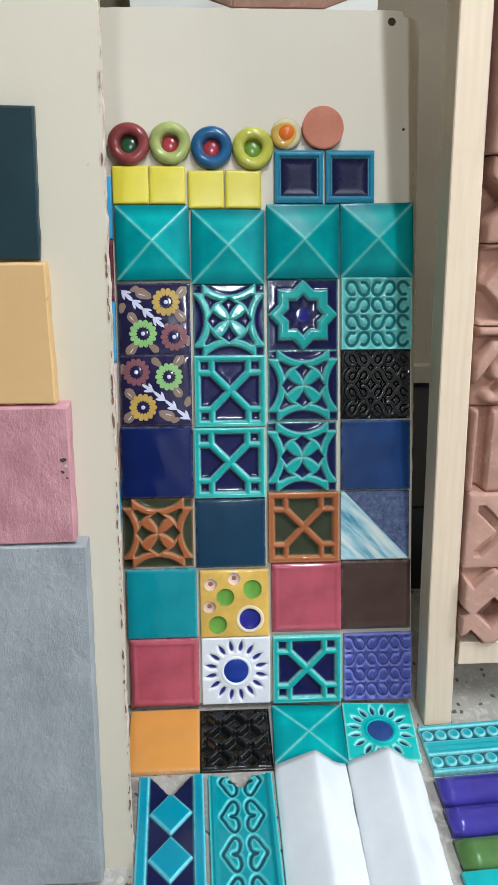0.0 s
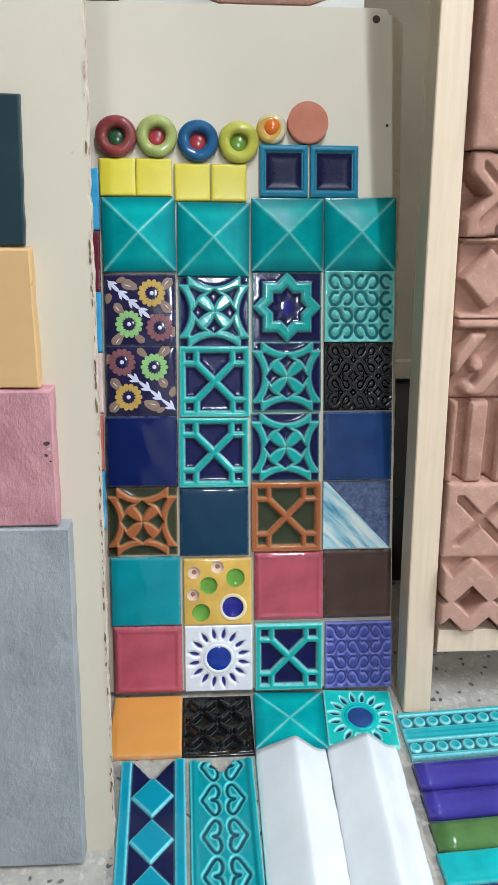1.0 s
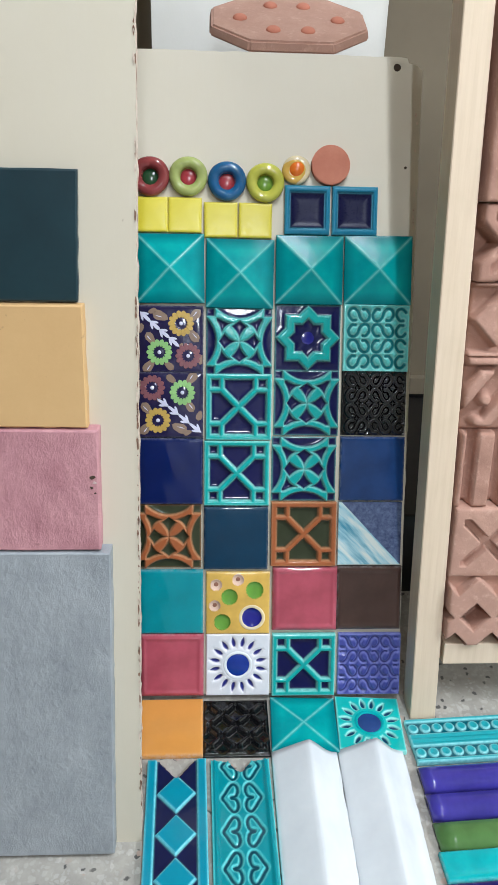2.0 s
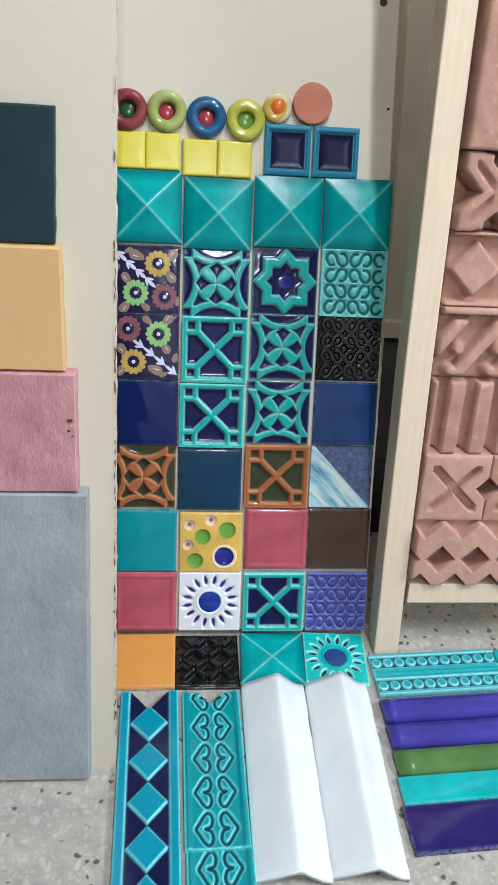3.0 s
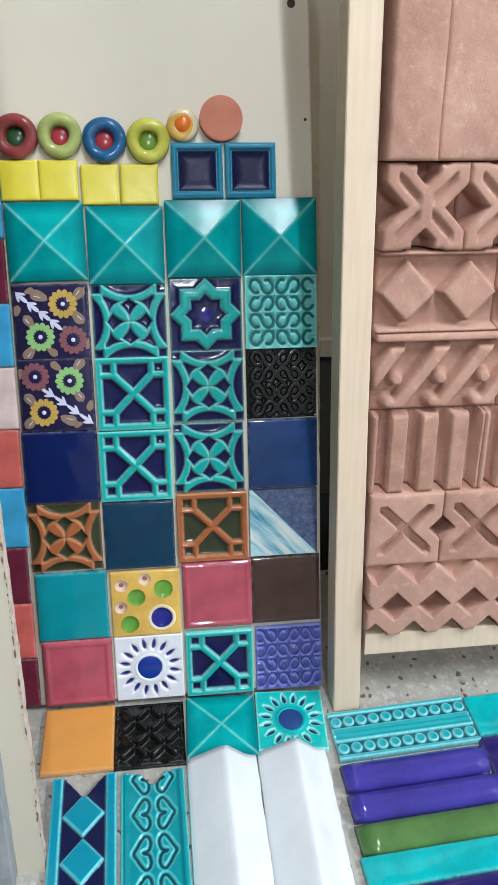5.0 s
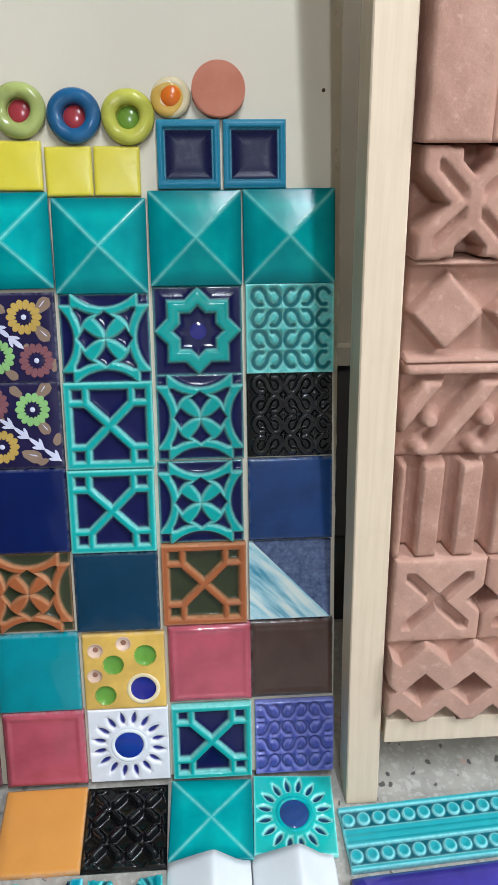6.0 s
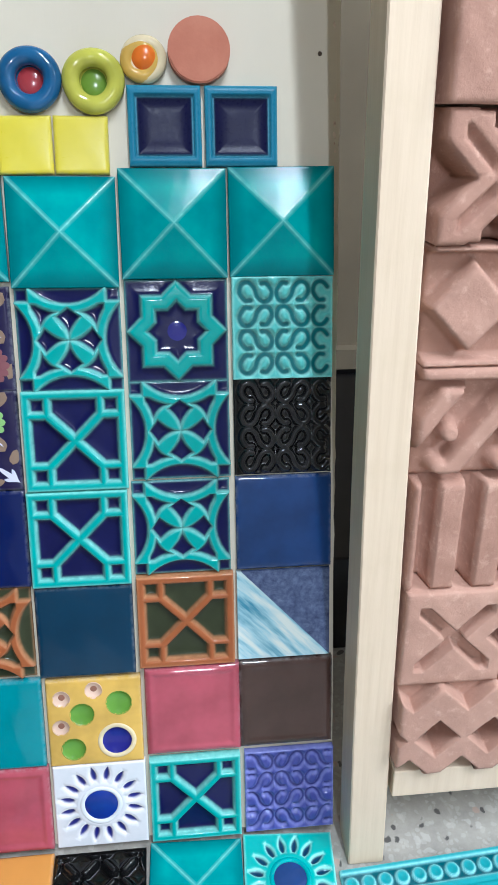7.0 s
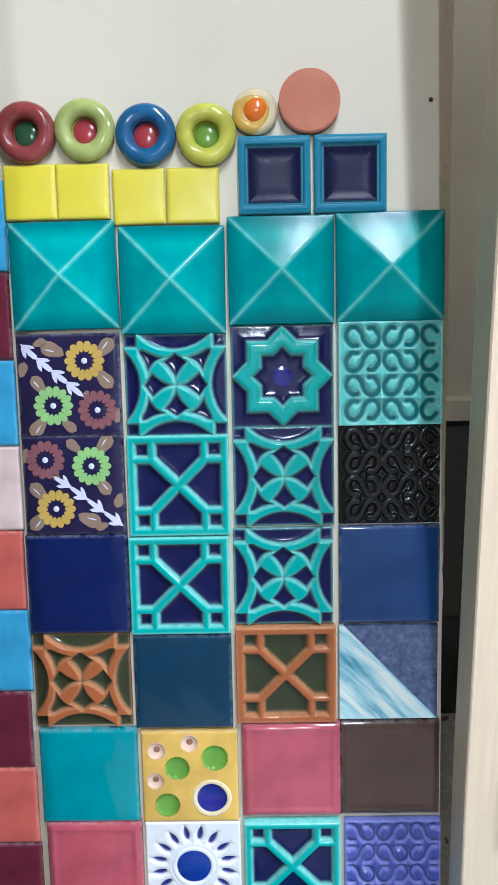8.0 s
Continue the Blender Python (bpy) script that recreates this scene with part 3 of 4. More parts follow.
def floral_tile(m, label, flip):
    """Hand-painted tile: navy ground, three daisies, taupe leaves and a white branch."""
    root = plain_tile(m, M["floral_navy"], label, name="floral_tile")
    z = 0.0099
    g = -1 if flip else 1
    P = lambda x, y: (x, y * g)
    blooms = [((0.0163, 0.0235), "petal_ochre"), ((-0.0159, -0.0195), "petal_green"), ((0.0270, -0.0244), "petal_mauve")]
    if flip:
        blooms = [((-0.0183, 0.0232), "petal_ochre"), ((0.0185, -0.0190), "petal_green"), ((-0.0268, -0.0259), "petal_mauve")]
    leaves = [(-0.0020, 0.0300, 160, 0.026), (0.0280, 0.0270, 45, 0.024), (0.0270, 0.0150, -50, 0.024), (-0.0230, -0.0080, 125, 0.022), (-0.0240, -0.0310, 230, 0.024),
              (-0.0085, -0.0335, -40, 0.018), (-0.0330, 0.0390, 20, 0.014), (-0.0460, 0.0080, 75, 0.016), (0.0450, -0.0380, 75, 0.016), (0.0130, -0.0100, 30, 0.008)]
    for x, y, a, size in leaves:
        x, y = P(-x if flip else x, y)
        ang = radians((180 - a if flip else a) * g)
        pts = [(max(-0.0485, min(0.0485, px)), max(-0.0485, min(0.0485, py))) for px, py in petal(x, y, ang, 0.0, size, size * 0.30, 7)]
        leaf = flat_shape(root, "leaf", pts, z, M["leaf_taupe"])
        if size > 0.02:
            flat_shape(leaf, "vein", petal(x, y, ang + 0.1, size * 0.35, size * 0.8, 0.0007, 4), z + 0.0003, M["branch_white"])
    for (x, y), mat in blooms:
        x, y = P(x, y)
        dome(root, "flower_heart", x, y, z, 0.0092, 0.0006, M["floral_navy"])
        for k in range(14):
            a = 2 * math.pi * k / 14
            flat_shape(root, "petal", petal(x, y, a, 0.0080, 0.0197, 0.0036, 9), z + 0.0004 + 0.0001 * (k % 2), M[mat])
        dome(root, "flower_eye", x, y, z + 0.0006, 0.0029, 0.0008, M["branch_white"])
    line = [(-0.0440, 0.0395), (-0.030, 0.0265), (-0.016, 0.0145), (-0.002, 0.0030), (0.0120, -0.0095)] if not flip else [(-0.0185, -0.0085), (-0.004, 0.0010), (0.012, 0.0135), (0.028, 0.0265), (0.0455, 0.0400)]
    pts = [P(x, y) for x, y in line]
    for (x0, y0), (x1, y1) in zip(pts, pts[1:]):
        a = math.atan2(y1 - y0, x1 - x0)
        flat_shape(root, "branch", petal(x0, y0, a, -0.002, math.hypot(x1 - x0, y1 - y0) + 0.003, 0.0028, 5), z + 0.0005, M["branch_white"])
        for o in (-30, 30):
            bx, by = (x1, y1) if flip else (x0, y0)
            flat_shape(root, "twig", petal(bx, by, a + radians(o + (180 if flip else 0)), 0.0, 0.0135, 0.0018, 5), z + 0.0004, M["branch_white"])
    return root


# row of pyramids
for c, lab in enumerate(("teal glazed pyramid tile with crisp pale ridges", "teal glazed pyramid tile set slightly low", "light teal glazed pyramid tile",
                         "teal glazed pyramid tile at the edge of the board")):
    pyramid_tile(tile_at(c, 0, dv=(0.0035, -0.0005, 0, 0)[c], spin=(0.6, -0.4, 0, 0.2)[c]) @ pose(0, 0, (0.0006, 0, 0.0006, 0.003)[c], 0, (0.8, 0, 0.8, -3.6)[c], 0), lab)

floral_tile(tile_at(0, 1), "hand-painted navy tile with three daisies and a white branch", False)
relief_tile(tile_at(1, 1), M["teal_on_navy"], d_flower, "teal four-petal lattice relief tile on a navy ground")
r_ = relief_tile(tile_at(2, 1), M["teal_on_navy"], d_star, "teal eight-pointed star relief tile on a navy ground", rise=0.0062)
dome(r_, "star_heart", 0, 0, 0.0040, 0.0135, 0.0010, M["blue_dot"], "dark blue glazed heart of the star")
relief_tile(tile_at(3, 1), M["mint"], CURLS, "mint green tile with rows of moulded scrolls", rise=0.0036, wall=0.0027, extra=swell)
floral_tile(tile_at(0, 2), "hand-painted navy tile with daisies, branch running the other way", True)
lat_a = relief_tile(tile_at(1, 2), M["teal_on_navy"], d_lattice, "teal crossed lattice relief tile on a navy ground")
relief_tile(tile_at(2, 2), M["teal_on_navy"], d_flower, "teal four-petal lattice relief tile on a navy ground")
relief_tile(tile_at(3, 2), M["black_relief"], RIDGES, "glossy black tile with rows of moulded scrolls", rise=0.0046, wall=0.0040, extra=lambda x, y, d: 0.22 * np.clip(-d - 0.001, 0, 0.004) - 0.08 * np.clip(d, 0, 0.003), split=False, names=("glazed_face", ""))
plain_tile(tile_at(0, 3, du=-0.001), M["navy"], "plain glossy navy blue tile", w=0.1015, h=0.1015)
lat_b = relief_tile(tile_at(1, 3, du=-0.002), M["teal_on_navy"], d_lattice, "teal crossed lattice relief tile with a chipped corner")
relief_tile(tile_at(2, 3, du=-0.002), M["teal_on_navy"], d_flower, "teal four-petal lattice relief tile on a navy ground")
plain_tile(tile_at(3, 3), M["cobalt"], "plain glossy cobalt blue tile")
relief_tile(tile_at(0, 4, du=-0.002), M["brown_on_olive"], d_flower, "brown four-petal lattice relief tile on an olive ground")
plain_tile(tile_at(1, 4, du=-0.002), M["deep_blue"], "plain glossy dark petrol blue tile")
relief_tile(tile_at(2, 4, du=-0.001), M["brown_on_olive"], d_lattice, "brown crossed lattice relief tile on an olive ground", w=0.101, h=0.101)
root = thing("marbled_tile", "glazed tile split into pale blue veined and dark marbled halves", "tile", GROUP, tile_at(3, 4, du=-0.001))
tile_body(root, M["biscuit"], SIZE, SIZE, 0.006)
for nm, pts, mat, lab in (("pale_half", ((-K, -K), (K, -K), (-K * 0.9, K), (-K, K)), "marble_pale", "pale blue streaked glaze"), ("dark_half", ((K, -K), (K, K), (-K * 0.9, K)), "marble_dark", "dark blue mottled glaze")):
    bm = bmesh.new()
    lo = [bm.verts.new((x, y, 0.004)) for x, y in pts]
    hi = [bm.verts.new((x * 0.99, y * 0.99, 0.010)) for x, y in pts]
    bm.faces.new(hi)
    for i in range(len(lo)):
        bm.faces.new((lo[i], lo[(i + 1) % len(lo)], hi[(i + 1) % len(lo)], hi[i]))
    part(nm, bm, M[mat], root, lab)
plain_tile(tile_at(0, 5, du=0.001), M["turquoise"], "plain glossy turquoise tile", w=0.1005, h=0.1015)
WELLS = ((-0.013, 0.010, 0.0128, "green_dot"), (0.026, 0.021, 0.0136, "green_dot"), (-0.024, -0.030, 0.0128, "green_dot"), (-0.034, 0.029, 0.0092, "pale_dot"),
         (0.000, 0.037, 0.0092, "pale_dot"), (-0.036, -0.004, 0.0090, "pale_dot"), (0.022, -0.023, 0.0165, "blue_dot"))


def in_wells(x, y):
    out = np.zeros(x.shape, bool)
    for cx, cy, r, _ in WELLS:
        out |= np.hypot(x - cx, y - cy) < r - 0.0008
    return out


def well(root, x, y, z, r, deep, mat):
    """A sunken glazed bowl with a rolled rim."""
    bm = bmesh.new()
    n, k = 28, 8
    rings = []
    for j in range(k + 1):
        f = j / k
        rr, zz = (r * 1.06, z - 0.0004) if j == 0 else (r * math.cos((f - 1 / k) / (1 - 1 / k) * math.pi / 2 * 0.97), z + 0.0005 - deep * math.sin((f - 1 / k) / (1 - 1 / k) * math.pi / 2))
        rings.append([bm.verts.new((x + rr * math.cos(2 * math.pi * i / n), y + rr * math.sin(2 * math.pi * i / n), zz)) for i in range(n)])
    for p, q in zip(rings, rings[1:]):
        for i in range(n):
            bm.faces.new((p[i], p[(i + 1) % n], q[(i + 1) % n], q[i]))
    bm.faces.new(rings[-1])
    return part("glazed_well", bm, mat, root, smooth=True)


r_ = plain_tile(tile_at(1, 5, du=0.002), M["ochre"], "ochre yellow tile with sunken round wells of coloured glaze", hole=in_wells)
for x, y, rr, mat in WELLS:
    if mat == "blue_dot":
        torus(r_, "well_rim", x, y, 0.0099, 0.0180, 0.0026, M["cream_glaze"], 0.5, "pale glazed rim")
    bowl = well(r_, x, y, 0.0101, rr, 0.0039, M[mat])
    if mat == "pale_dot":
        dome(bowl, "glaze_pool", x, y + 0.001, 0.0064, rr * 0.5, 0.0009, M["well_brown"], "brown glaze pooled in the well")
plain_tile(tile_at(2, 5, du=0.003), M["rose"], "plain glossy rose pink tile with a raised lip", w=0.1015, h=0.102, lip=0.0017)
plain_tile(tile_at(3, 5, du=0.001), M["brown"], "plain glossy dark brown tile", w=0.1015, h=0.1015, lip=0.0008)
plain_tile(tile_at(0, 6, du=0.003), M["rose"], "plain glossy rose red tile with a raised lip", lip=0.0017, h=0.1005)


def sun_tile(m, mat, label, group=GROUP):
    r_ = relief_tile(m, mat, d_sun, label, rise=0.0022, wall=0.0012, name="sun_tile", group=group, split=False, names=("glazed_face", ""))
    torus(r_, "sun_ring", 0, 0, 0.0084, 0.0205, 0.0028, M["white_glaze"] if mat is M["sun_white"] else M["aqua"], 0.7)
    dome(r_, "sun_disc", 0, 0, 0.0075, 0.0195, 0.0028, M["sun_dull"] if mat is M["sun_teal"] else M["sun_blue"], "blue glazed disc")
    return r_


sun_tile(tile_at(1, 6, du=0.003), M["sun_white"], "white tile with a blue sunburst and raised disc")
lat_c = relief_tile(tile_at(2, 6, du=0.003), M["teal_on_navy"], d_lattice, "teal crossed lattice relief tile chipped along its edge")
relief_tile(tile_at(3, 6, du=0.004), M["violet_relief"], CURLS_B, "violet blue tile with rows of moulded scrolls", rise=0.0022, wall=0.0026, extra=swell)

def chip(root, x, y, z, r, seed, mat="biscuit", stretch=1.0, name="chip"):
    """A flake of missing glaze or paint with an uneven outline."""
    rg = random.Random(seed)
    n = 9
    pts = [(x + r * rg.uniform(0.45, 1.1) * math.cos(2 * math.pi * k / n), y + r * stretch * rg.uniform(0.45, 1.1) * math.sin(2 * math.pi * k / n)) for k in range(n)]
    return flat_shape(root, name, pts, z, M[mat], thick=0.0003)


for tile, x, y, z, r, st in ((lat_a, 0.018, -0.0455, 0.0106, 0.0035, 0.7), (lat_c, -0.0462, 0.006, 0.0108, 0.0028, 2.6), (lat_c, -0.046, -0.012, 0.0108, 0.0022, 1.2)):
    chip(tile, x, y, z, r, int(1e4 * (x + 1)), stretch=st)
rng = random.Random(21)
for k in range(9):
    chip(b1, 0.2625 - rng.uniform(0.001, 0.004), rng.uniform(0.73, 0.95), 0.0003, rng.uniform(0.001, 0.0024), k, "raw_edge", 1.8, "paint_chip")

# small yellow tiles, framed squares, rings
for k, (u, v) in enumerate(((-0.1325, 0.7405), (-0.0825, 0.7405), (-0.0295, 0.7345), (0.0215, 0.7345))):
    plain_tile(BOARD @ pose(u, v, 0.0002, 0, 0, (0.5, -0.3, 0.6, -0.4)[k]), M["yellow"], "small plain bright yellow tile", w=0.0494, h=0.0508, t=0.008, pillow=0.0004, group="small yellow tiles", name="yellow_tile")


def dish(x, y, d):
    k = np.clip(np.maximum(np.abs(x), np.abs(y)) / 0.0245, 0, 1)
    return 0.0030 * k ** 5 * (d < 0) - 0.0012 * np.clip((d - 0.0045) / 0.004, 0, 1) ** 2


def d_frame(x, y):
    return np.maximum(np.abs(x), np.abs(y)) - 0.0255


for u in (0.0985, 0.1695):
    relief_tile(BOARD @ pose(u, 0.7510, 0.0002), M["frame_navy"], d_frame, "small teal framed square tile with a sunken navy middle", w=0.0675, h=0.0705, ground=0.004,
                rise=0.0068, wall=0.0040, extra=dish, name="framed_tile", group="small framed tiles")
for (u, v), ring, bead, lab in (((-0.1335, 0.7945), "ring_red", "bead_green", "maroon glazed ceramic ring with a green bead inside"), ((-0.0778, 0.7955), "ring_lime", "bead_red", "lime green glazed ceramic ring with a red bead inside"),
                                ((-0.0210, 0.7900), "ring_blue", "bead_red", "blue glazed ceramic ring with a red bead inside"), ((0.0355, 0.7890), "ring_yellow", "bead_lime", "yellow glazed ceramic ring with a green bead inside")):
    root = thing("ceramic_ring", lab, "ornament", "ceramic rings on the board", BOARD @ pose(u, v, 0.0002))
    torus(root, "ring", 0, 0, 0.008, 0.0202, 0.0082, M[ring], 0.95)
    bm = bmesh.new()
    bmesh.ops.create_cone(bm, cap_ends=True, segments=24, radius1=0.016, radius2=0.016, depth=0.003)
    for v_ in bm.verts:
        v_.co.z += 0.0018
    part("back_plate", bm, M[ring], root)
    dome(root, "bead", 0, 0, 0.0016, 0.0126, 0.0042, M[bead])
root = thing("ceramic_rosette", "cream glazed ceramic rosette with an orange dome", "ornament", "", BOARD @ pose(0.0815, 0.8085, 0.0002))
torus(root, "collar", 0, 0, 0.006, 0.0148, 0.0062, M["cream_glaze"], 1.0)
torus(root, "splash", -0.003, -0.002, 0.0075, 0.0125, 0.006, M["ochre"], 0.9, "ochre glaze run")
dome(root, "dome", 0.001, 0.001, 0.0065, 0.0134, 0.0090, M["bead_orange"])
root = thing("clay_disc", "unglazed terracotta disc, smooth and flat", "ornament", "", BOARD @ pose(0.1318, 0.8160, 0.0002))
bm = bmesh.new()
bmesh.ops.create_cone(bm, cap_ends=True, segments=48, radius1=0.0285, radius2=0.0285, depth=0.012)
bmesh.ops.bevel(bm, geom=[e for e in bm.edges if len(e.link_faces) == 2 and abs(e.verts[0].co.z - e.verts[1].co.z) < 1e-5], offset=0.0012, segments=2, affect="EDGES")
for v_ in bm.verts:
    v_.co.z += 0.006
part("disc", bm, M["terracotta_smooth"], root)

# thin colour swatches along the board's hidden side
V_CUT = (0.0, 0.0765, 0.1612, 0.2450, 0.3315, 0.4140, 0.4995, 0.5840, 0.6680, 0.7530)
for k, mat in enumerate(("maroon", "salmon", "maroon", "sky", "salmon", "blush", "sky", "maroon", "sky")):
    h = V_CUT[k + 1] - V_CUT[k] - 0.001
    plain_tile(BOARD @ pose(-0.1995 - (0.001, 0.002, 0.0035, 0.0, 0.0015, 0.0, 0.0, 0.001, 0.0)[k], (V_CUT[k] + V_CUT[k + 1]) / 2, 0.0002), M[mat], "thin plain %s glazed swatch tile" % {"sky": "sky blue", "blush": "pale blush"}.get(mat, mat), w=0.0835, h=h, t=0.006,
               name="swatch_tile", group="colour swatches on the board")

# ---- tiles and trims lying on the floor ----
FLOOR_G = "tiles lying on the floor"
FL = lambda x, y, spin=0.0, z=0.0003: pose(x, y, z, 0, 0, spin)
plain_tile(FL(-0.1010, -0.0535, 0.5), M["orange"], "plain glossy orange tile lying on the floor", h=0.104, group=FLOOR_G)
relief_tile(FL(-0.0010, -0.0535, 0), M["black_relief"], d_weave, "glossy black tile with slanted woven ribs lying on the floor", rise=0.0074, wall=0.0056, split=False, names=("glazed_face", ""), w=0.1, h=0.104, group=FLOOR_G)
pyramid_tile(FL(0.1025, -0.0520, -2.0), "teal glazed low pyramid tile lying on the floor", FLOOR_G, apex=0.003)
sun_tile(FL(0.2040, -0.0520, -3.5), M["sun_teal"], "teal tile with a sunburst and cobalt disc on the floor", FLOOR_G)


def trim_strip(m, w, h, mat, d_of, label, name="border_strip", **kw):
    root = thing(name, label, "tile strip", "border strips on the floor", m)
    field_parts(w, h, d_of, root, mat, **kw)
    return root


def d_diamonds(x, y):
    px = np.abs(x)
    k = (y - 0.1075 + 0.030 + 0.60) % 0.0600 - 0.030
    dia = (1 - px / 0.0268 - np.abs(k) / 0.0288) * 0.0196
    return np.maximum(px - 0.0285, dia)


V_NOTCH = lambda half, deep: (lambda x, y: (y > half - deep) & (np.abs(x) < (y - (half - deep)) * 0.85 + 0.0004) & (np.abs(x) < 0.0245))
trim_strip(FL(-0.0838, -0.2765, 1.6), 0.084, 0.324, M["strip_navy"], d_diamonds, "long navy border strip with raised turquoise diamonds and rails", ground=0.0085, rise=0.0042,
           res=0.0014, hole=V_NOTCH(0.162, 0.030), wall=0.002)


def scroll_points(n, pitch, first):
    half = [(0.0150, 0.0004), (0.0080, 0.0032), (0.0054, 0.0120), (0.0078, 0.0192), (0.0128, 0.0208), (0.0180, 0.0150), (0.0225, 0.0075), (0.0268, 0.0)]
    line = glide(half + [(x, -y) for x, y in half[-2::-1]], 6)
    return np.concatenate([np.stack([sx * line[:, 0], first - k * pitch + line[:, 1]], 1) for k in range(n) for sx in (-1, 1)])


def scroll_strip(m, h, first, n, label, hole=None):
    lines = d_points(scroll_points(n, 0.0500, first), 0.0027)

    def d_of(x, y):
        return np.maximum(-lines(x, y), np.abs(x) - 0.034)

    def shape(x, y, d):
        return 0.0035 * sstep(np.abs(x) - 0.034, 0.006) - 0.0025 * np.exp(-((np.abs(x) - 0.0395) / 0.0012) ** 2)
    return trim_strip(m, 0.084, h, M["strip_scroll"], d_of, label, ground=0.007, rise=0.0022, wall=0.0022, res=0.0014, extra=shape, hole=hole)


scroll_strip(FL(0.0050, -0.2335, 1.3), 0.236, 0.1085, 5, "teal border strip with moulded scroll medallions", V_NOTCH(0.118, 0.020))
scroll_strip(FL(0.0108, -0.4105, 1.3), 0.116, 0.0355, 2, "second teal scroll border strip, butted end to end")


def moulding(m, label, length=0.291):
    """Hollow white cove moulding tile: swept profile with thickness."""
    root = thing("cove_moulding", label, "moulding", "white mouldings on the floor", m)
    prof = [(0.0, 0.006), (0.0015, 0.0085), (0.008, 0.0120), (0.028, 0.0235), (0.046, 0.0336), (0.0515, 0.0360), (0.0545, 0.0364), (0.0575, 0.0352), (0.068, 0.0262), (0.080, 0.0150), (0.088, 0.0108), (0.0960, 0.0095), (0.0975, 0.0075)]
    under = [(0.0955, 0.001), (0.084, 0.004), (0.070, 0.0150), (0.060, 0.0245), (0.053, 0.0260), (0.040, 0.0200), (0.015, 0.006), (0.002, 0.0005)]
    loop = prof + under
    rg = random.Random(len(label))
    bm = bmesh.new()
    rings = []
    n = 30
    for k in range(n + 1):
        y = -length / 2 + length * k / n
        sk = 0.0012 if k in (0, n) else 0.0
        rings.append([bm.verts.new((x - 0.0488 + (rg.uniform(-0.0008, 0.0008) if x > 0.094 else 0), y - (0.004 * (x / 0.0975 - 0.5) if k in (0, n) else 0), max(0.0003, z - sk * (z > 0.004)))) for x, z in loop])
    for p, q in zip(rings, rings[1:]):
        for i in range(len(loop)):
            j = (i + 1) % len(loop)
            bm.faces.new((p[i], p[j], q[j], q[i]))
    bm.faces.new(list(reversed(rings[0])))
    bm.faces.new(rings[-1])
    ob = part("body", bm, M["brushed_white"], root, smooth=True)
    return root


moulding(FL(0.0990, -0.2480, 0.3), "glossy white cove moulding tile lying on the floor")
moulding(FL(0.1965, -0.2470, -0.1), "glossy white cove moulding tile with a chipped long edge")

SLANT = 3.2


def lay(u, v):
    return FL(0.2585, -0.048, SLANT) @ pose(u, v, 0)


def d_beads(x, y):
    d = np.full_like(x, -1.0)
    for cy in (0.0215, -0.0215):
        k = (x + 0.0095 + 0.38) % 0.019 - 0.0095
        r = np.hypot(k, y - cy)
        d = np.maximum(d, np.minimum(0.0078 - r, 1))
        d = np.maximum(d, np.minimum(0.0385 - np.abs(y), np.abs(np.abs(y) - 0.0215) - 0.0105))
    return d


def bead_shape(x, y, d):
    z = np.zeros_like(x)
    for cy in (0.0215, -0.0215):
        k = (x + 0.0095 + 0.38) % 0.019 - 0.0095
        r = np.hypot(k, y - cy)
        z = z - 0.0016 * np.exp(-(r / 0.0042) ** 2)
    return z - 0.0018 * np.exp(-((np.abs(y) - 0.004) / 0.0014) ** 2)


trim_strip(lay(0.1045, -0.0385), 0.209, 0.077, M["strip_bead"], d_beads, "turquoise border strip with two rows of beads", ground=0.0075, rise=0.0032, wall=0.002, res=0.0014, extra=bead_shape)


def pencil_bar(m, length, width, hgt, mat, label):
    """Half-round glazed bar with rounded ends."""
    root = thing("pencil_tile", label, "tile strip", "glazed bars on the floor", m)
    bm = bmesh.new()
    n, k = 12, 14
    rings = []
    for i in range(n + 1):
        f = i / n
        x = length * (f - 0.5)
        e = min(f, 1 - f) * length
        sc = 1 - 0.05 * max(0.0, 1 - e / 0.004) ** 2
        rings.append([bm.verts.new((x, sc * width / 2 * math.cos(a), 0.0003 + 0.003 + sc * (hgt - 0.003) * math.sin(a))) for a in (math.pi * j / k for j in range(k + 1))]
                     + [bm.verts.new((x, -width / 2 * sc, 0.0003)), bm.verts.new((x, width / 2 * sc, 0.0003))])
    for p, q in zip(rings, rings[1:]):
        for j in range(len(p)):
            jj = (j + 1) % len(p)
            bm.faces.new((p[j], p[jj], q[jj], q[j]))
    bm.faces.new(list(reversed(rings[0])))
    bm.faces.new(rings[-1])
    part("body", bm, mat, root, smooth=True)
    return root


pencil_bar(lay(0.0995, -0.1035), 0.205, 0.0420, 0.018, M["violet"], "glossy violet half-round bar tile")
pencil_bar(lay(0.1005, -0.1465), 0.211, 0.0400, 0.018, M["violet"], "glossy violet half-round bar tile")
pencil_bar(lay(0.1520, -0.1885), 0.318, 0.0410, 0.014, M["leaf_green"], "glossy leaf green rounded bar tile")
plain_tile(lay(0.1495, -0.2310), M["aqua"], "long plain glossy aqua strip tile", w=0.323, h=0.0405, t=0.010, group=FLOOR_G)
plain_tile(lay(0.1480, -0.2850), M["purple"], "long plain glossy dark purple strip tile", w=0.330, h=0.0640, t=0.010, group=FLOOR_G)
plain_tile(lay(0.2870, -0.0360), M["aqua"], "plain glossy aqua tile on the floor", w=0.150, h=0.066, t=0.010, group=FLOOR_G)
plain_tile(lay(0.2850, -0.1050), M["purple"], "plain glossy dark purple tile on the floor", w=0.158, h=0.0640, t=0.010, group=FLOOR_G)
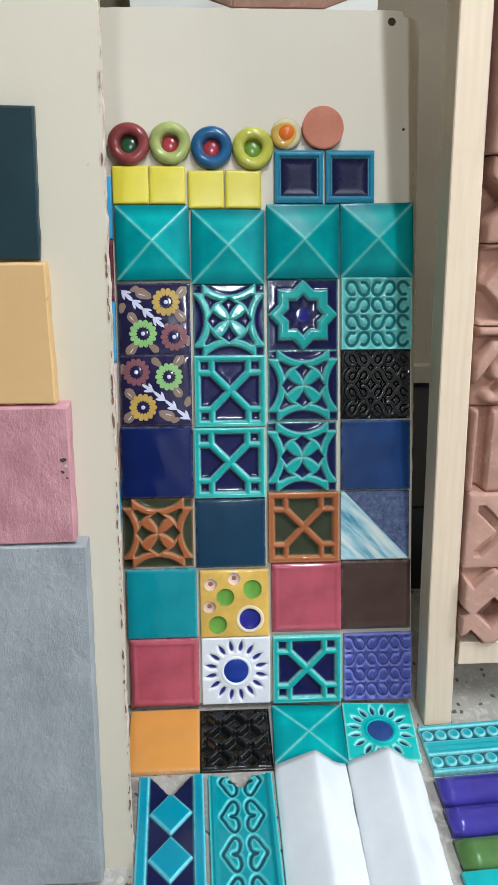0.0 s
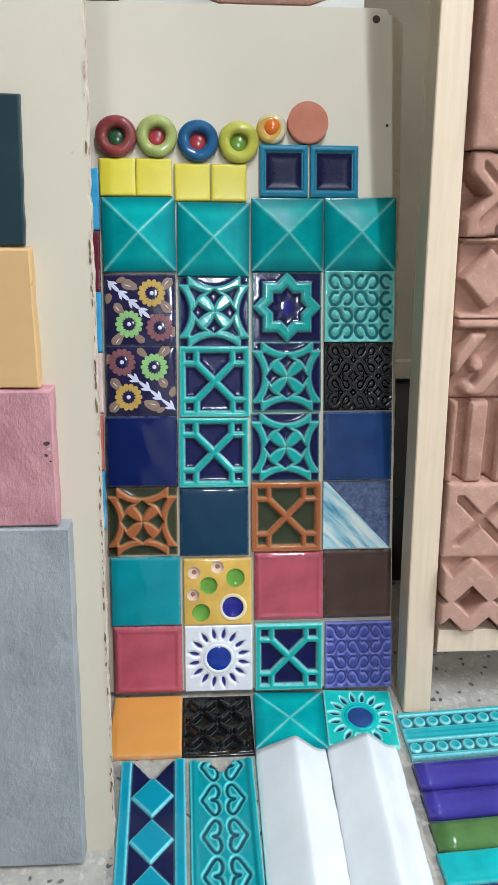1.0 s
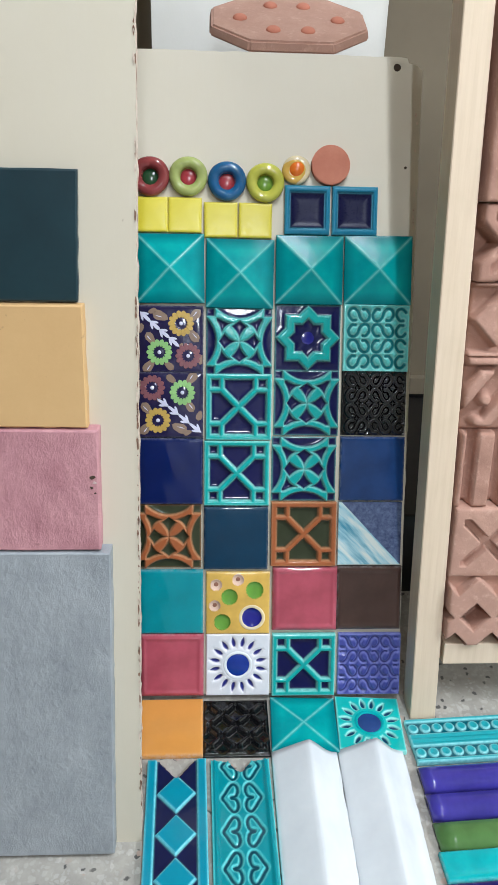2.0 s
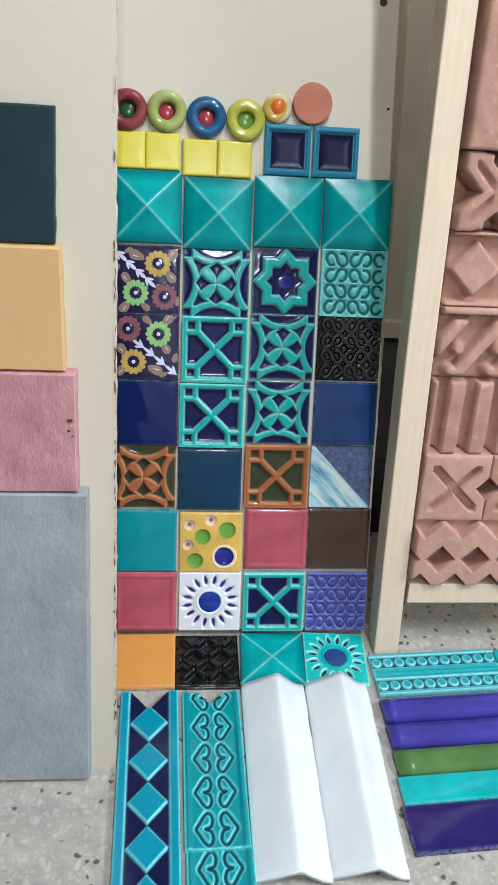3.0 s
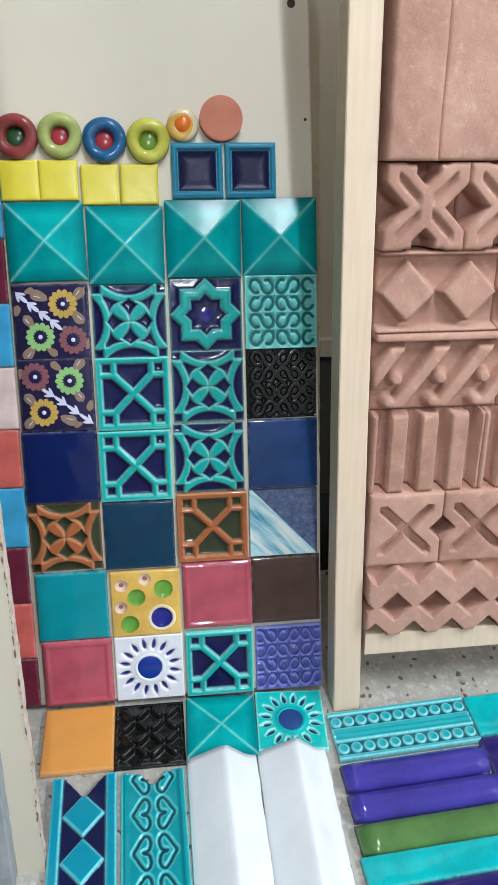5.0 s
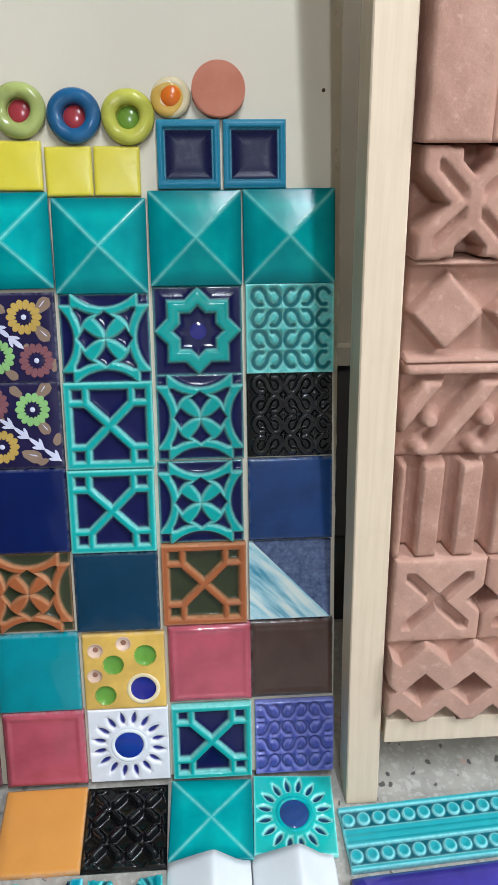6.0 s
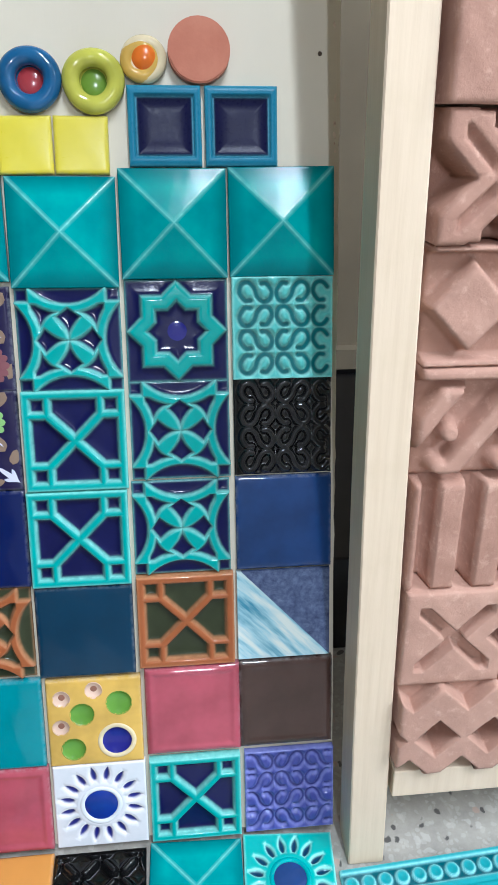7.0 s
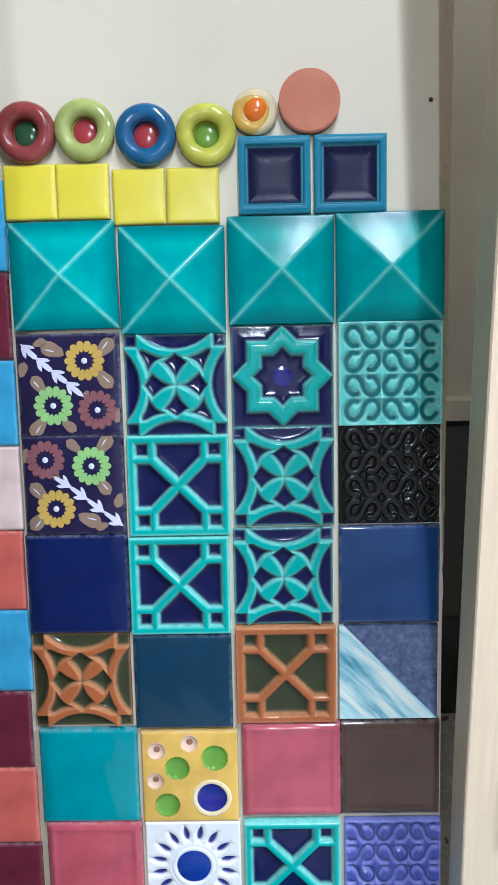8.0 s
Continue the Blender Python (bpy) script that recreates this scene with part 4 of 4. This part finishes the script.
plain_tile(lay(0.2900, -0.1530), M["deep_blue"], "plain glossy dark blue strip tile on the floor", w=0.158, h=0.0260, t=0.010, group=FLOOR_G)

# ---- board with stone samples ----
LEAN_L = 8.3
LEFT = plane_frame(-0.156, -0.231, 0.0, LEAN_L)
rng = random.Random(9)
edge_pts = ragged(0.026, 0.0, 0.0565, 1.45, 150, 0.0011, rng)
left_board = leaning_board(LEFT, [(-0.75, 0.0)] + edge_pts + [(0.0565, 1.45), (-0.75, 1.45)], 0.016, "large cream painted board carrying stone samples, chipped edge", M["cream_board"], M["raw_edge"])


rng = random.Random(33)
for k in range(120):
    v = rng.uniform(0.06, 1.05)
    chip(left_board, 0.026 + 0.021 * v - rng.uniform(0.0, 0.0016), v, 0.0003, rng.uniform(0.0005, 0.0014), 100 + k, "bare_wood" if k % 2 else "raw_edge", rng.uniform(2.0, 7.0), "paint_chip")


def stone_block(u_low, u_high, v0, v1, t, mat, label, width=0.30, rough=0.0):
    """Stone slab sample with worn arrises and a gently uneven face."""
    root = thing("stone_slab", label, "stone slab", "stone samples", LEFT)
    bm = bmesh.new()
    nx, ny = 24, int(24 * (v1 - v0) / width) + 4
    rg = random.Random(int(v0 * 1000))

    def xy(i, j):
        f = (0.0, 0.0015 / width)[i] if i < 2 else (1 - (0.0015 / width, 0.0)[i - nx + 1] if i > nx - 2 else i / nx)
        g = (0.0, 0.0015 / (v1 - v0))[j] if j < 2 else (1 - (0.0015 / (v1 - v0), 0.0)[j - ny + 1] if j > ny - 2 else j / ny)
        right = u_low + (u_high - u_low) * g
        return right - width * (1 - f), v0 + (v1 - v0) * g
    grid = []
    for j in range(ny + 1):
        row = []
        for i in range(nx + 1):
            x, y = xy(i, j)
            e = min(i, nx - i, j, ny - j)
            z = t + rough * noise.noise(Vector((x * 40, y * 40, v0 * 7))) - (0.0016 if e == 0 else 0)
            if e == 0:
                x += rg.uniform(-0.0006, 0.0006)
                y += rg.uniform(-0.0005, 0.0005) if v0 > 0.01 else 0
            row.append(bm.verts.new((x, y, z)))
        grid.append(row)
    for j in range(ny):
        for i in range(nx):
            bm.faces.new((grid[j][i], grid[j][i + 1], grid[j + 1][i + 1], grid[j + 1][i]))
    ring = grid[0][:-1] + [r[-1] for r in grid[:-1]] + grid[-1][:0:-1] + [r[0] for r in grid[:0:-1]]
    low = [bm.verts.new((v.co.x, v.co.y, 0.0003)) for v in ring]
    for i in range(len(ring)):
        j = (i + 1) % len(ring)
        bm.faces.new((ring[j], ring[i], low[i], low[j]))
    bm.faces.new(low)
    part("slab", bm, mat, root, smooth=False)
    return root


stone_block(-0.007, 0.0065, 0.003, 0.4445, 0.0215, M["grey_stone"], "rough-textured grey stone slab standing on the floor", 0.36, 0.0006)
pink = stone_block(-0.0045, -0.001, 0.4465, 0.5840, 0.0190, M["pink_stone"], "rough-textured dusty pink stone slab with a chipped edge", 0.34, 0.001)
stone_block(-0.0115, -0.010, 0.5860, 0.7105, 0.0160, M["tan_stone"], "smooth tan sandstone slab", 0.32, 0.0002)
stone_block(-0.0155, -0.0095, 0.7125, 0.8330, 0.0080, M["slate_green"], "thin polished dark green slate tile", 0.30, 0.0)

for x, y, r, mat in ((-0.0085, 0.533, 0.0036, "hole_dark"), (-0.0070, 0.527, 0.0026, "blush"), (-0.0100, 0.521, 0.0024, "hole_dark"), (-0.0065, 0.515, 0.0016, "hole_dark")):
    chip(pink, x, y, 0.0196, r, int(y * 1e4), mat, 0.8)

# ---- timber rack with terracotta bricks ----
LEAN_R = 11.5
RACK = plane_frame(0.27, -0.04, 0.0, LEAN_R)
rack = thing("timber_rack", "pale pine rack leaning back, stacked with carved terracotta", "rack", "", RACK)


def beam(name, low, high, v0, v1, n0, n1, parent, n=24, bow=0.0, seed=1):
    """A planed timber between two ends: low and high give its two edges."""
    bm = bmesh.new()
    rings = []
    for k in range(n + 1):
        f = k / n
        a, b = low[0] + (high[0] - low[0]) * f, low[1] + (high[1] - low[1]) * f
        w = bow * math.sin(f * math.pi) + 0.0005 * noise.noise(Vector((f * 9, seed, 0)))
        a, b = a + w, b + w
        v = v0 + (v1 - v0) * f
        c = 0.0015
        rings.append([bm.verts.new(p) for p in ((a, v, n0), (b, v, n0), (b, v, n1 - c), (b - c, v, n1), (a + c, v, n1), (a, v, n1 - c))])
    for p, q in zip(rings, rings[1:]):
        for i in range(6):
            j = (i + 1) % 6
            bm.faces.new((p[i], p[j], q[j], q[i]))
    bm.faces.new(list(reversed(rings[0])))
    bm.faces.new(rings[-1])
    return part(name, bm, M["pine"], parent)


beam("post", (0.001, 0.0405), (-0.029, 0.008), 0.002, 1.30, -0.045, 0.0, rack, bow=-0.003)
bm = bmesh.new()
box(bm, 0.041, 0.42, 0.104, 0.139, -0.046, 0.004, 0.0012)
part("ledge", bm, M["pine"], rack)
bm = bmesh.new()
box(bm, 0.012, 0.42, 0.139, 1.30, -0.058, -0.047)
part("back_panel", bm, M["pine"], rack)

BRICK_G = "carved terracotta bricks"


def brick(u0, u1, v0, v1, d_of, label, ground=0.030, rise=0.014, n0=-0.0465, wall=0.003, worn=0.0012, extra=None, res=0.0022):
    """A carved clay brick, its pattern cut or raised on the face."""
    w, h = u1 - u0, v1 - v0
    root = thing("terracotta_brick", label, "brick", BRICK_G, RACK @ pose((u0 + u1) / 2, (v0 + v1) / 2, n0))
    ox = (u0 * 37.0) % 5

    def shape(x, y, d):
        e = np.minimum(w / 2 - np.abs(x), h / 2 - np.abs(y))
        z = -0.002 * np.exp(-e / 0.0025)
        z = z + worn * 0.3 * (np.sin(x * 61 + ox + 1.7 * np.sin(y * 43)) + np.sin(y * 97 + 2 * np.sin(x * 71 + ox)) * np.sin(x * 129 + y * 53))
        return z + (extra(x, y, d) if extra is not None else 0)
    field_parts(w, h, d_of, root, M["terracotta"], ground=ground, rise=rise, wall=wall, res=res, extra=shape, split=False, names=("carved_block", ""))
    return root


def d_cross(x, y):
    a, b = np.abs(x), np.abs(y)
    bar = 0.0185 - np.abs(a - b) / 1.41421
    foot = np.minimum(np.minimum(b - 0.024, 0.0470 - a), a - 0.011)
    d = np.maximum(bar, np.minimum(foot, 0.0485 - b))
    return d


def cross_groove(x, y, d):
    a, b = np.abs(x), np.abs(y)
    g = np.minimum(0.0036 - np.abs(a - b) / 1.41421, np.minimum(a - 0.008, 0.0330 - a))
    return -0.007 * sstep(g, 0.0022)


def d_rhombs(x, y):
    k = (x - 0.0355 + 0.038 + 0.76) % 0.076 - 0.038
    d = (0.0365 - np.abs(k) - np.abs(y) * 0.95) / 1.41421
    return np.maximum(d, np.abs(y) - 0.0425)


def d_rope(x, y):
    q = x - 0.72 * (y + 0.006)
    k = (q + 0.0285 + 0.0285 + 0.57) % 0.057 - 0.0285
    band = (0.0128 - np.abs(k)) * 0.82
    kb = (x + 0.0570 + 0.0285 + 0.57) % 0.057 - 0.0285
    ball = 0.0100 - np.hypot(kb, y + 0.006)
    kf = (x + 0.0640 + 0.0285 + 0.57) % 0.057 - 0.0285
    foot = 0.0085 - np.hypot(kf * 0.8, y + 0.037)
    d = np.maximum(np.maximum(np.minimum(band, 0.036 - y), ball), foot)
    d = np.minimum(d, y + 0.046)
    return np.maximum(d, y - 0.0395)


def d_bars(x, y):
    k = (x + 0.074 - 0.035 + 0.02 + 0.40) % 0.040 - 0.02
    return 0.0132 - np.abs(k)


def d_cut_cross(x, y, first=False):
    g = 0.0060 - np.abs(np.abs(x) - np.abs(y)) / 1.41421
    g = np.minimum(g, 0.036 - np.maximum(np.abs(x), np.abs(y)))
    notch = 0.0175 - (np.abs((x if first else np.abs(x)) - 0.050) + np.abs(y))
    return -np.maximum(g, notch)


def d_zigzag(x, y):
    k = (x + 0.1 - 0.040 + 0.02775 + 0.555) % 0.0555 - 0.02775
    hole = 0.0225 - (np.abs(k) + np.abs(y + 0.007))
    kk = (x + 0.1 - 0.040 + 0.555) % 0.0555 - 0.02775
    low = 0.0185 - (np.abs(kk) + np.abs(y + 0.052))
    return -np.maximum(hole, low) / 1.41421


def zigzag_top(x, y, d):
    kk = (x + 0.1 - 0.040 + 0.555) % 0.0555 - 0.02775
    return -0.020 * sstep((0.0262 - (np.abs(kk) + np.abs(y - 0.056))) / 1.41421, 0.0015)


def deep_notch(x, y, first):
    """The diamond between two crosses goes far deeper than the cross."""
    return -0.024 * sstep((0.0165 - (np.abs((x if first else np.abs(x)) - 0.050) + np.abs(y))) / 1.41421, 0.0016)


def deep_one(x, y, d):
    return deep_notch(x, y, True)


def deep_both(x, y, d):
    return deep_notch(x, y, False)


for k, u in enumerate((0.0390, 0.2405)):
    brick(u, u + 0.2, 0.1405, 0.2500, d_zigzag, "terracotta brick with a row of cut-through diamonds", ground=0.018, rise=0.041, wall=0.0014, extra=zigzag_top, res=0.0012)
for k, u in enumerate((0.0355, 0.1375, 0.2395)):
    brick(u, u + 0.101, 0.2515, 0.3585, (lambda x, y: d_cut_cross(x, y, True)) if k == 0 else d_cut_cross, "terracotta brick with a cross cut into it", ground=0.036, rise=0.015, wall=0.0016, res=0.0013,
          extra=deep_both if k else deep_one)
for k, u in enumerate((0.0335, 0.1825)):
    brick(u, u + 0.148, 0.3600, 0.4690, d_bars, "terracotta brick with upright raised ribs", ground=0.019, rise=0.028)
for k, u in enumerate((0.0310, 0.2030)):
    brick(u, u + 0.171, 0.4705, 0.5745, d_rope, "terracotta brick with a twisted rope moulding", ground=0.026, rise=0.021, wall=0.006)
for k, u in enumerate((0.0300, 0.1825)):
    brick(u, u + 0.1515, 0.5760, 0.6725, d_rhombs, "terracotta brick with raised diamonds", ground=0.026, rise=0.020, wall=0.004)
for k, u in enumerate((0.0290, 0.1270, 0.2250)):
    brick(u, u + 0.097, 0.6740, 0.7705, d_cross, "terracotta brick shaped as a bold cross", ground=0.012, rise=0.038, wall=0.0045, extra=cross_groove)
brick(0.0260, 0.0845, 0.7725, 1.10, lambda x, y: np.full_like(x, 1.0), "tall plain terracotta slab, worn surface", ground=0.040, rise=0.016)
brick(0.0850, 0.30, 0.7725, 1.10, lambda x, y: np.full_like(x, 1.0), "tall plain terracotta slab, smooth surface", ground=0.040, rise=0.013)

# ---- behind the board ----
# Added box: its black colour darkens the gap between board and wall.
root = thing("plinth", "low black box added to darken the gap behind the board", "plinth", "", pose(0.25, 0.50, 0.0))
bm = bmesh.new()
box(bm, -1.2, 1.2, -0.24, 0.24, 0.0, 0.178, 0.003)
part("box", bm, M["black_skirting"], root)
PANEL = plane_frame(0.0, 0.600, 0.178, 5)
root = thing("backing_panel", "white painted panel standing on the black box behind the board", "board", "", PANEL)
bm = bmesh.new()
box(bm, -0.150, 0.262, 0.001, 1.30, -0.014, 0, 0.001)
part("sheet", bm, M["white_paint"], root)
PLAQUE = BOARD @ pose(0.073, 0.9755, -0.006, -48, 0, 0)
root = thing("octagonal_plaque", "octagonal terracotta plaque with raised studs resting on the board", "plaque", "", PLAQUE)
bm = bmesh.new()
half, cut, deep = 0.122, 0.058, 0.19
ring = [(half - cut, 0), (half, cut), (half, deep - cut), (half - cut, deep), (cut - half, deep), (-half, deep - cut), (-half, cut), (cut - half, 0)]
lo = [bm.verts.new((x, y + 0.002, 0.0)) for x, y in ring]
hi = [bm.verts.new((x * 0.97, 0.002 + deep / 2 + (y - deep / 2) * 0.97, 0.016)) for x, y in ring]
bm.faces.new(hi)
bm.faces.new(list(reversed(lo)))
for k in range(8):
    bm.faces.new((lo[k], lo[(k + 1) % 8], hi[(k + 1) % 8], hi[k]))
bmesh.ops.bevel(bm, geom=list(bm.edges), offset=0.003, segments=2, affect="EDGES")
part("plate", bm, M["terracotta"], root)
for x, y in ((-0.026, 0.046), (0.026, 0.046), (-0.075, 0.09), (0.075, 0.09), (-0.026, 0.144), (0.026, 0.144)):
    dome(root, "stud", x, y, 0.016, 0.011, 0.006, M["terracotta_smooth"])
